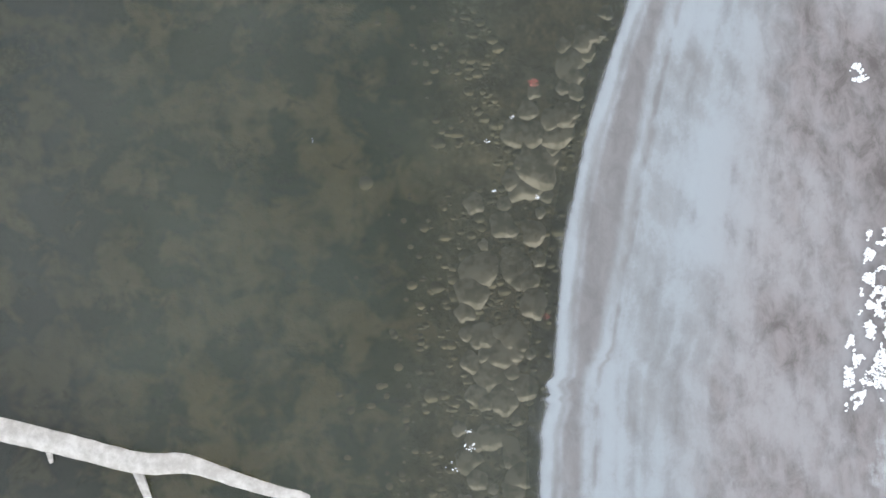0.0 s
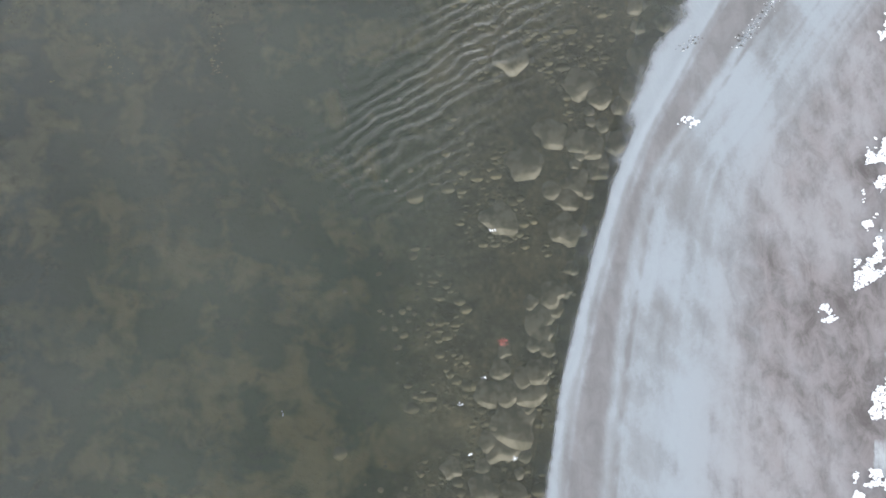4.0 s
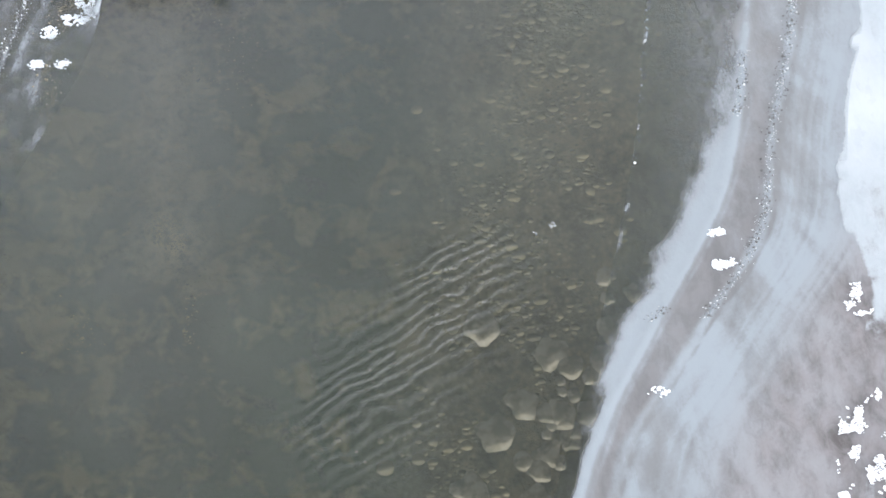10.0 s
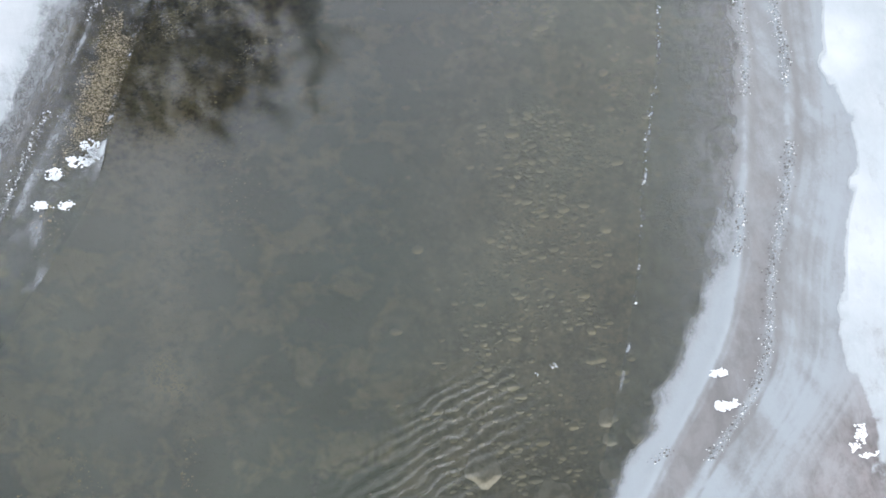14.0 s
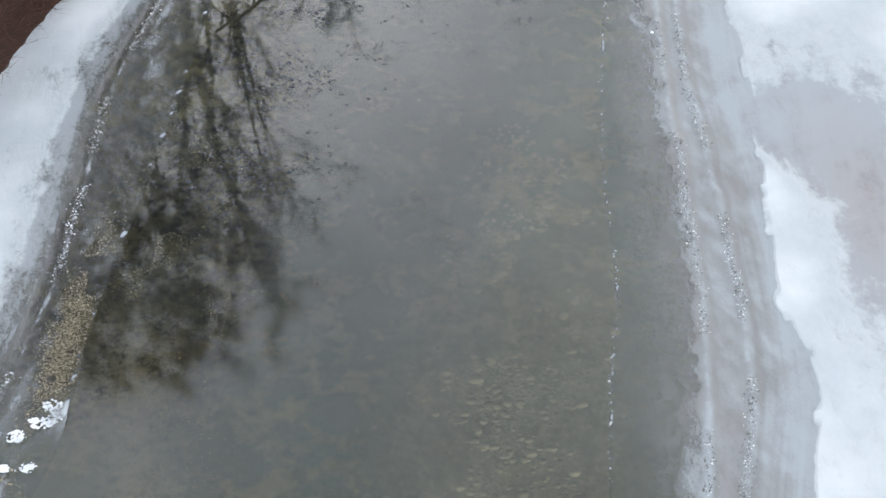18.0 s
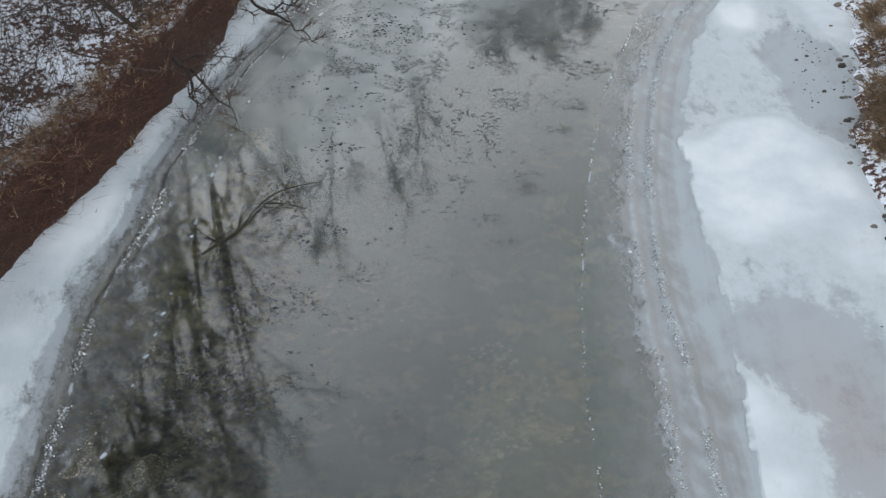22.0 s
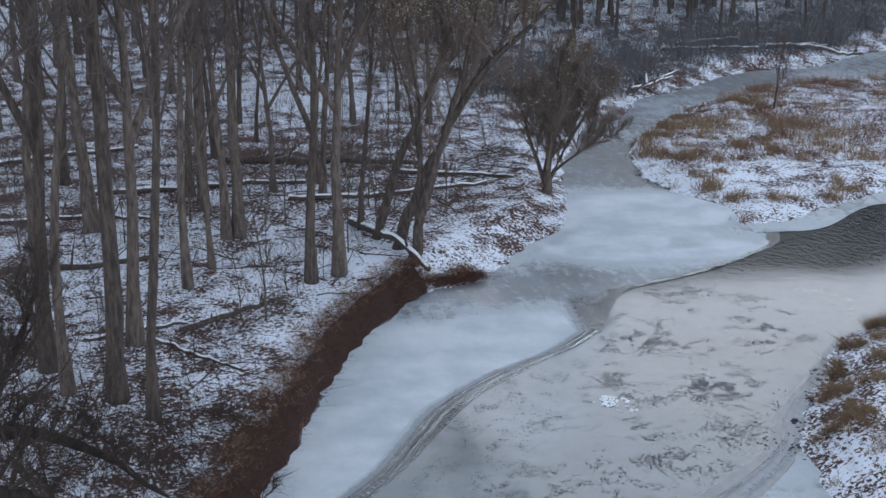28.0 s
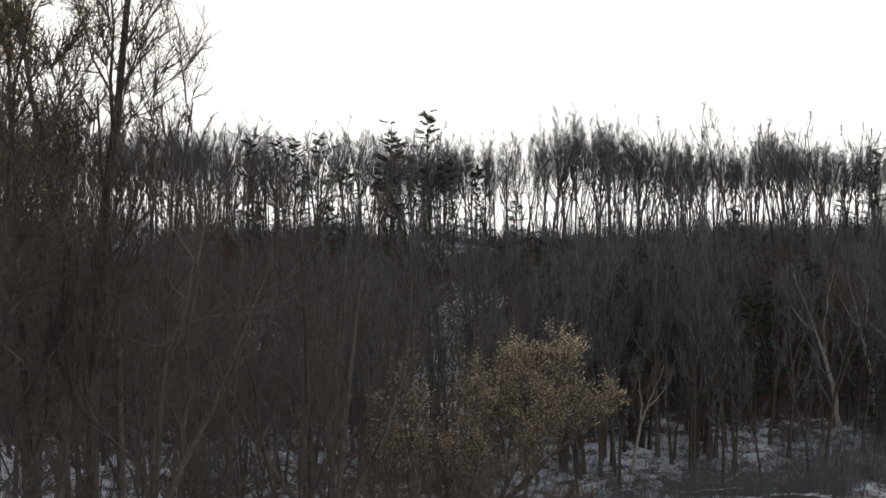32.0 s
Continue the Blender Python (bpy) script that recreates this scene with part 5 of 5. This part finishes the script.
for k, (x, y, dx, dy, ln, g) in enumerate([(1.42, -0.52, 0.10, -0.6, 0.45, 0.06), (2.80, -0.86, 0.30, -0.75, 0.95, 0.085), (4.35, -1.08, 0.08, -0.4, 0.2, 0.045), (0.55, -0.30, 0.1, -0.4, 0.2, 0.04), (2.0, -0.66, 0.1, -0.5, 0.18, 0.03)]):
    h = Heap()
    h.add(*tube([(x, y, 0.04), (x + dx * ln * 0.5, y + dy * ln * 0.5, 0.03), (x + dx * ln, y + dy * ln, 0.0)], [g, g * 0.8, g * 0.55], 7, 0.08, k))
    part("side_stub", h.mesh("side_stub", M_DEADWOOD, True), pole)

# ---- stones, flecks and crusts ----
def pebble_heap(xs, ys, zs, size, flat, seed, segs=6):
    r = np.random.default_rng(seed)
    a = np.linspace(0, 2 * np.pi, segs, endpoint=False)
    h = Heap()
    f = []
    rings = [(1.0, 0.01), (0.80, 0.45), (0.50, 0.82)] if segs >= 9 else [(1.0, -0.12), (0.66, 0.7)]
    m = len(rings)
    for j in range(segs):
        k = (j + 1) % segs
        for q in range(m - 1):
            f += [(q * segs + j, q * segs + k, (q + 1) * segs + k), (q * segs + j, (q + 1) * segs + k, (q + 1) * segs + j)]
        f.append(((m - 1) * segs + j, (m - 1) * segs + k, m * segs))
    xs, ys, zs, size = (np.asarray(v, float)[:, None] for v in (xs, ys, zs, size))
    n = len(xs)
    rad = size * r.uniform(*((0.88, 1.12) if segs >= 9 else (0.75, 1.2)), (n, segs))
    st, an = r.uniform(0.6, 1.0, (n, 1)), r.uniform(0, 6.28, (n, 1))
    px, py = rad * np.cos(a + an), rad * np.sin(a + an) * st
    body = [np.stack([xs + px * w, ys + py * w, zs + size * (flat if t > 0 else 1.0) * t * (r.uniform(0.8, 1.2, (n, segs)) if t > 0 and segs < 9 else np.ones((n, segs)))], -1) for w, t in rings]
    top = np.stack([xs, ys, zs + size * flat], -1)
    v = np.concatenate(body + [top], 1).reshape(-1, 3)
    h.add(v, (np.arange(n)[:, None, None] * (m * segs + 1) + np.array(f)[None]).reshape(-1, 3))
    return h


n = 4200
y = rng.uniform(-4, 26, n)
x = np.interp(y, [-4, 5, 12, 20, 26], [0.6, 1.3, 3.2, 4.6, 5.4]) + rng.normal(0, 0.95, n)
ok = vnoise(x, y, 0.6, 82, 3) > 0.42
x, y, n = x[ok], y[ok], int(ok.sum())
h = pebble_heap(x, y, ground_height(x, y), rng.gamma(2.0, 0.017, n) + 0.02, 0.22, 81, 9)
tagged(new("riverbed_stones", h.mesh("riverbed_stones", M_STONE, True)), "rounded brown stones on the shallow riverbed", "stones", kind="stuff")
k = Mat("pale_silted_boulder")
M_BOULDER = k.done(k.surface(k.mix(k.step(k.noise(3.5, 5, 0.65), 0.38, 0.6), (0.33, 0.285, 0.20), (0.56, 0.475, 0.36)), 0.95))
n = 9000
y = rng.normal(17.6, 1.4, n)
x = ice_edge_left(y) - 0.42 + rng.normal(0, 0.22, n)
ok = (vnoise(x, y, 1.2, 99, 3) > 0.50) & (x < ice_edge_left(y))
h = pebble_heap(x[ok], y[ok], np.where(x[ok] < ice_edge_left(y[ok]), 0.018, -0.004), rng.gamma(2, 0.0035, ok.sum()) + 0.003, 0.5, 99, 4)
k = Mat("golden_wet_grit")
tagged(new("frozen_grit", h.mesh("frozen_grit", k.done(k.surface(k.mix(k.island(), (0.10, 0.09, 0.065), (0.36, 0.31, 0.22)), 0.5)))), "golden grit frozen into the edge of the thin ice", "grit", kind="stuff")
boulder_group = "pale boulders under the ice edge"


def boulder(x, y, size, seed):
    """A rounded lump with an uneven outline, half sunk in the bed."""
    r = np.random.default_rng(seed)
    a = np.linspace(0, 2 * np.pi, 18, endpoint=False)
    lobes = 1 + sum(r.uniform(-0.12, 0.12) * np.cos(q * a + r.uniform(0, 6.28)) for q in (2, 3, 4, 5))
    v = []
    for w, t in ((1.0, -0.14), (0.82, 0.12), (0.62, 0.28), (0.40, 0.40), (0.20, 0.46)):
        v.append(np.stack([size * w * lobes * np.cos(a), size * w * lobes * np.sin(a), np.full(18, size * t)], -1))
    v = np.concatenate(v + [np.array([[0, 0, size * 0.62]])])
    f = [(q * 18 + j, q * 18 + (j + 1) % 18, (q + 1) * 18 + (j + 1) % 18) for q in range(4) for j in range(18)]
    f += [(q * 18 + j, (q + 1) * 18 + (j + 1) % 18, (q + 1) * 18 + j) for q in range(4) for j in range(18)]
    f += [(72 + j, 72 + (j + 1) % 18, 90) for j in range(18)]
    ob = new("boulder", mesh("boulder", v, np.array(f), M_BOULDER, True))
    ob.location = (x, y, height_at(x, y) + 0.06)
    ob.scale = (1.15, 1.25, 0.22)
    return tagged(ob, "pale rounded silted boulder on the riverbed", "boulder", boulder_group)


for j in range(150):
    y = rng.uniform(-3.5, 10.5)
    x = float(crack_one(y)) - 0.35 - abs(rng.normal(0, 0.55))
    boulder(x, y, rng.choice([0.08, 0.11, 0.15, 0.19, 0.24], p=[0.25, 0.25, 0.25, 0.15, 0.10]), 900 + j)
for j, (x, y, size) in enumerate(((1.6, 3.1, 0.34), (2.1, 7.6, 0.28), (2.6, 8.1, 0.24), (0.6, 1.3, 0.28), (1.6, 6.6, 0.26), (3.2, 9.0, 0.26), (2.0, 9.6, 0.28))):
    boulder(x, y, size, 1030 + j)

# golden grit and weed in specks on the bed near the left ice
n = 36000
y = rng.uniform(9.5, 26, n)
x = np.where(rng.random(n) < 0.5, rng.normal(-3.7, 0.35, n), ice_edge_left(y) + np.abs(rng.normal(0.2, 1.3, n)))
ok = vnoise(x, y, 1.0, 101, 4) > 0.53
x, y = x[ok], y[ok]
h = pebble_heap(x, y, ground_height(x, y) + 0.01, rng.gamma(2, 0.004, len(x)) + 0.004, 0.4, 102, 5)
k = Mat("golden_bed_grit")
tagged(new("bed_grit", h.mesh("bed_grit", k.done(k.surface(k.mix(k.island(), (0.07, 0.065, 0.025), (0.40, 0.33, 0.17)), 0.8)))), "golden grit and weed scraps on the riverbed", "grit", kind="stuff")


# a tree limb's reflection beside the ice, modelled as a dark branch on the water
k = Mat("dark_mirrored_limb")
M_MIRRORED_LIMB = k.done(k.surface(k.mix(k.island(), (0.008, 0.009, 0.005), (0.032, 0.029, 0.016)), 0.7))
limb_image = thing("sunken_branch", "dark branch shape on the water standing in for a limb's reflection", "branch", m=Matrix.Translation((-1.8, 27.0, 0.02)))
for j, (pts, g) in enumerate([([(-0.2, -0.2, -0.03), (0.7, 0.6, 0.02), (1.3, 1.6, 0.05), (1.9, 2.1, 0.06), (2.9, 2.4, 0.02)], 0.032), ([(0.7, 0.6, 0.02), (0.8, 1.3, 0.05), (1.1, 2.0, 0.03)], 0.022), ([(1.3, 1.6, 0.04), (1.9, 1.5, 0.05), (2.4, 1.3, 0.0)], 0.018),
                              ([(0.2, 0.2, 0.0), (-0.3, 0.7, 0.03), (-0.4, 1.2, 0.0)], 0.016), ([(1.9, 2.1, 0.05), (2.1, 2.6, 0.06), (2.2, 3.0, 0.0)], 0.015)]):
    line = rounded(pts, 5)
    hh = Heap()
    hh.add(*tube(line, g * (1 - 0.75 * np.linspace(0, 1, len(line))) + 0.003, 6, 0.1, j))
    part("stem" if j == 0 else "side_branch", hh.mesh("stem", M_MIRRORED_LIMB, True), limb_image)
for j in range(26):
    t = rng.uniform(0.05, 0.98)
    p = np.array([-0.2 + 3.0 * t, -0.2 + 2.9 * t - 0.5 * t * t, 0.02])
    a = rng.uniform(-0.6, 2.4)
    hh = Heap()
    hh.add(*tube(bend(p, (math.cos(a), math.sin(a), 0.02), rng.uniform(0.3, 0.9), 4, 0.0, 0.16, rng), 0.010 * (1 - 0.75 * np.linspace(0, 1, 5)), 4))
    part("twig", hh.mesh("twig", M_MIRRORED_LIMB), limb_image)


# dark stones and grit along the foot of the right bank
n = 1500
y = rng.uniform(20, 50, n)
x = right_shore(y) + np.where(rng.random(n) < 0.3, rng.normal(-1.4, 0.25, n), rng.normal(0.1, 0.45, n))
ok = vnoise(x, y, 0.8, 171, 3) > 0.5
x, y = x[ok], y[ok]
h = pebble_heap(x, y, np.maximum(ground_height(x, y), 0.02), np.where(x < right_shore(y) - 0.7, 0.4, 1.0) * (rng.gamma(2, 0.022, len(x)) + 0.015), 0.55, 172, 6)
k = Mat("dark_bank_stones")
tagged(new("bank_stones", h.mesh("bank_stones", k.done(k.surface(k.mix(k.island(), (0.035, 0.032, 0.030), (0.16, 0.145, 0.13)), 0.85)))), "dark stones and grit at the foot of the bank", "stones", kind="stuff")


def flecks(name, label, cx, cy, wide, count, size, mat, z=0.006, seed=1):
    """Small floating flecks gathered round the given centres."""
    r = np.random.default_rng(seed)
    c = np.concatenate([np.stack([a + r.normal(0, w, k), b + r.normal(0, w * 0.6, k)], -1) for a, b, w, k in zip(cx, cy, wide, count)])
    c = c[vnoise(c[:, 0], c[:, 1], 2.2, seed, 3) > 0.48]
    h = pebble_heap(c[:, 0], c[:, 1], np.full(len(c), z), r.gamma(2.5, size / 2.5, len(c)), 0.15, seed, 4)
    return tagged(new(name, h.mesh(name, mat)), label, "floating ice", kind="stuff")


k = Mat("grey_skim_plates")
M_PLATE = k.done(k.surface(k.mix(k.island(), (0.050, 0.053, 0.054), (0.165, 0.172, 0.174)), 0.8))
k = Mat("wet_dark_skim")
M_FLECK = k.done(k.surface(k.mix(k.island(), (0.018, 0.020, 0.020), (0.085, 0.090, 0.090)), 0.9))
flecks("skim_sheet_flecks", "mottled skim of fine ice flecks near the left ice", [-0.8, -0.2, 0.6, 1.6, 2.6, 3.4, 4.2], [22, 25, 27.5, 31, 34, 37, 39.5], [0.9, 1.0, 0.9, 1.0, 0.9, 1.0, 0.9],
       [900, 1000, 900, 800, 700, 700, 600], 0.022, M_FLECK, seed=85)


def lace(name, label, cx, cy, wide, count, seed):
    """Patches of short curled plates of skim ice with dark wet edges."""
    r = np.random.default_rng(seed)
    c = np.concatenate([np.stack([a + r.normal(0, 1.25 * w, n), b + r.normal(0, w, n)], -1) for a, b, w, n in zip(cx, cy, wide, count)])
    c = c[vnoise(c[:, 0], c[:, 1], 1.9, seed, 3) > 0.52]
    n = len(c)
    a, turn, ln = r.normal(0, 0.7, n), r.normal(0, 0.9, n), r.gamma(3, 0.022, n) + 0.04
    half = r.uniform(0.006, 0.019, n)
    p, v = c.copy(), []
    for q in range(4):
        side = half * (0.25, 1.0, 0.9, 0.2)[q]
        v += [np.stack([p[:, 0] - np.sin(a) * side, p[:, 1] + np.cos(a) * side, np.full(n, 0.006)], -1),
              np.stack([p[:, 0] + np.sin(a) * side, p[:, 1] - np.cos(a) * side, np.full(n, 0.006 + 0.006 * (q % 2))], -1)]
        p = p + np.stack([np.cos(a), np.sin(a)], -1) * (ln / 3)[:, None]
        a = a + turn * 0.5
    h = Heap()
    f = [t for q in range(3) for t in ((2 * q, 2 * q + 1, 2 * q + 3), (2 * q, 2 * q + 3, 2 * q + 2))]
    h.add(np.stack(v, 1).reshape(-1, 3), (np.arange(n)[:, None, None] * 8 + np.array(f)[None]).reshape(-1, 3))
    return tagged(new(name, h.mesh(name, M_PLATE)), label, "floating ice", kind="stuff")


PATCHES = [(2.7, 37.3, 1.0), (2.7, 32.9, 1.1), (5.5, 32.0, 0.7), (4.5, 28.8, 0.55), (5.7, 26.9, 0.5), (1.5, 25.6, 0.5), (3.4, 25.6, 0.3), (8.1, 32.1, 0.35), (9.2, 34.2, 0.6), (12.1, 39.5, 0.7), (7.9, 36.9, 0.8),
           (3.8, 40.1, 1.0), (6.5, 33.2, 0.6), (7.9, 30.8, 0.35), (0.3, 33.7, 0.8), (6.5, 28.7, 0.35), (1.8, 35.2, 0.9), (5.6, 30.8, 0.6), (0.4, 21.4, 0.3), (1.0, 20.2, 0.5), (2.4, 20.0, 0.5), (0.0, 29.4, 0.6)]
cx, cy, cw = (list(v) for v in zip(*PATCHES))
for j in range(115):
    y = rng.uniform(34, 60)
    x = rng.uniform(float(ice_edge_left(min(y, 55))) + 0.8, float(thin_edge(min(y, 53))) - 0.8)
    cx.append(x), cy.append(y), cw.append(rng.uniform(0.3, 0.75))
lace("skim_plates", "lacy patches of thin dark-edged skim ice plates", cx, cy, cw, [int(520 * w * w) + 60 for w in cw], 181)
k = Mat("grey_ice_rubble")
M_RUBBLE = k.done(k.surface(k.mix(k.step(k.island(), 0.45, 0.95), (0.16, 0.16, 0.16), (0.70, 0.72, 0.74)), 0.7))
k = Mat("bright_snow_crumbs")
M_CRUMB = k.done(k.surface(k.mix(k.island(), (0.78, 0.81, 0.86), (0.90, 0.91, 0.93)), 0.7))
y = rng.uniform(-4, 9.5, 60000)
x = snow_edge(y) - 0.35 + rng.gamma(1.3, 0.55, 60000)
ok = (vnoise(x, y, 0.75, 87, 2) > 0.49) & (vnoise(x, y, 5.5, 88, 4) > 0.53)
h = pebble_heap(x[ok], y[ok], np.full(ok.sum(), 0.045), rng.gamma(2, 0.005, ok.sum()) + 0.006, 0.6, 87, 5)
tagged(new("snow_crust", h.mesh("snow_crust", M_CRUMB, True)), "bright crusts of broken snow on the ice", "snow", kind="stuff")
ys = np.arange(12, 41, 0.035)
ys = ys[(rng.random(len(ys)) < 0.7) & (vnoise(ys, ys * 0, 0.9, 95, 2) > 0.42)]
h = pebble_heap(thin_edge(ys) + 0.10 * (vnoise(ys, ys * 0, 1.6, 96, 3) - 0.5) + rng.normal(0.04, 0.03, len(ys)), ys, np.full(len(ys), 0.012), rng.gamma(2, 0.006, len(ys)) + 0.003, 0.8, 89, 5)
tagged(new("ice_edge_beads", h.mesh("ice_edge_beads", M_RUBBLE)), "line of white ice beads along the thin ice edge", "ice", kind="stuff")
for line, seed, wig in ((crack_one, 91, (0.14, 1.2, 31)), (crack_two, 92, (0.14, 1.2, 31)), (crack_left, 93, (0.12, 1.1, 41))):
    ys = np.arange(9, 44, 0.005)
    ys = ys[(rng.random(len(ys)) < 0.8) & (vnoise(ys, ys * 0, 0.8, seed, 2) > 0.35)]
    h = pebble_heap(line(ys) - wig[0] * (vnoise(line(ys), ys, wig[1], wig[2], 3) - 0.5) + (0.17 if seed == 93 else 0) + rng.normal(0, 0.07, len(ys)), ys, rng.uniform(0.045, 0.066, len(ys)), rng.gamma(2, 0.0038, len(ys)) + 0.003, 1.0, seed, 5)
    tagged(new("ridge_rubble", h.mesh("ridge_rubble", M_RUBBLE)), "crumbled ice along a pressure ridge", "ice", kind="stuff")


def slab(name, label, x, y, size, seed, mat=M_SNOW, z=0.01, tall=0.09, category="ice floe", group=""):
    """A crumbly clump: one low lump with many small crusts round and on it."""
    r = np.random.default_rng(seed)
    n = 900 if size > 0.1 else 40
    a, d = r.uniform(0, 6.28, n), size * np.sqrt(r.random(n)) * 1.25
    px, py = d * np.cos(a), d * np.sin(a) * r.uniform(0.5, 0.9)
    ok = 0.5 * vnoise(px + seed, py, 1.3 / size, seed, 2) + 0.5 * vnoise(px + seed, py, 5.0 / size, seed + 1, 2) - 0.12 * (d / size) ** 2 > 0.44
    px, py = px[ok], py[ok]
    n = len(px)
    h = pebble_heap(px, py, r.uniform(0, tall * 0.15, n), size * r.uniform(0.03, 0.075, n) + 0.006, 0.5, seed, 6)
    ob = new(name, h.mesh(name, mat, True))
    ob.location = (x, y, z)
    return tagged(ob, label, category, group, kind="stuff" if size > 0.1 else "")


slab("ice_floe", "snow-topped slab of ice frozen in the river", 13.0, 47.8, 0.62, 601)
slab("ice_floe", "snow-topped slab of ice frozen in the river", 13.5, 47.1, 0.35, 602)
for k, (x, y, s) in enumerate([(-5.2, 15.8, 0.27), (-5.05, 16.1, 0.18), (-5.7, 15.5, 0.17), (-5.4, 14.8, 0.12), (-5.9, 14.8, 0.13), (-5.6, 14.75, 0.08), (6.2, 10.0, 0.20), (6.1, 10.6, 0.16), (4.75, 7.75, 0.16), (6.65, 4.4, 0.17)]):
    slab("snow_clump", "small clump of crusted snow on the ice", x, y, s, 620 + k, tall=0.07, z=0.03, category="snow", group="snow clumps on the ice")
k = Mat("faded_red_leaf")
M_RED = k.done(k.surface(k.mix(k.noise(20, 3), (0.36, 0.10, 0.09), (0.50, 0.22, 0.18)), 0.7))
for k, (x, y, s, mt) in enumerate([(1.45, 4.25, 0.10, M_RED), (1.62, 0.5, 0.05, M_RED), (1.1, 3.7, 0.045, M_CRUMB), (0.8, 2.5, 0.03, M_CRUMB), (1.5, 2.4, 0.035, M_CRUMB), (-2.1, 3.3, 0.05, M_CRUMB), (0.7, 3.3, 0.035, M_CRUMB),
                                   (0.42, -1.55, 0.09, M_CRUMB), (0.40, -1.3, 0.05, M_CRUMB), (0.14, -1.85, 0.10, M_CRUMB), (3.0, 10.8, 0.05, M_CRUMB), (3.3, 10.95, 0.07, M_CRUMB), (1.4, 6.1, 0.05, M_CRUMB)]):
    slab("floating_leaf" if mt is M_RED else "floating_fluff", "faded red leaf on the water" if mt is M_RED else "small white fleck floating on the water", x, y, s, 650 + k, mt, 0.004, 0.02, "debris", "bits floating on the water")
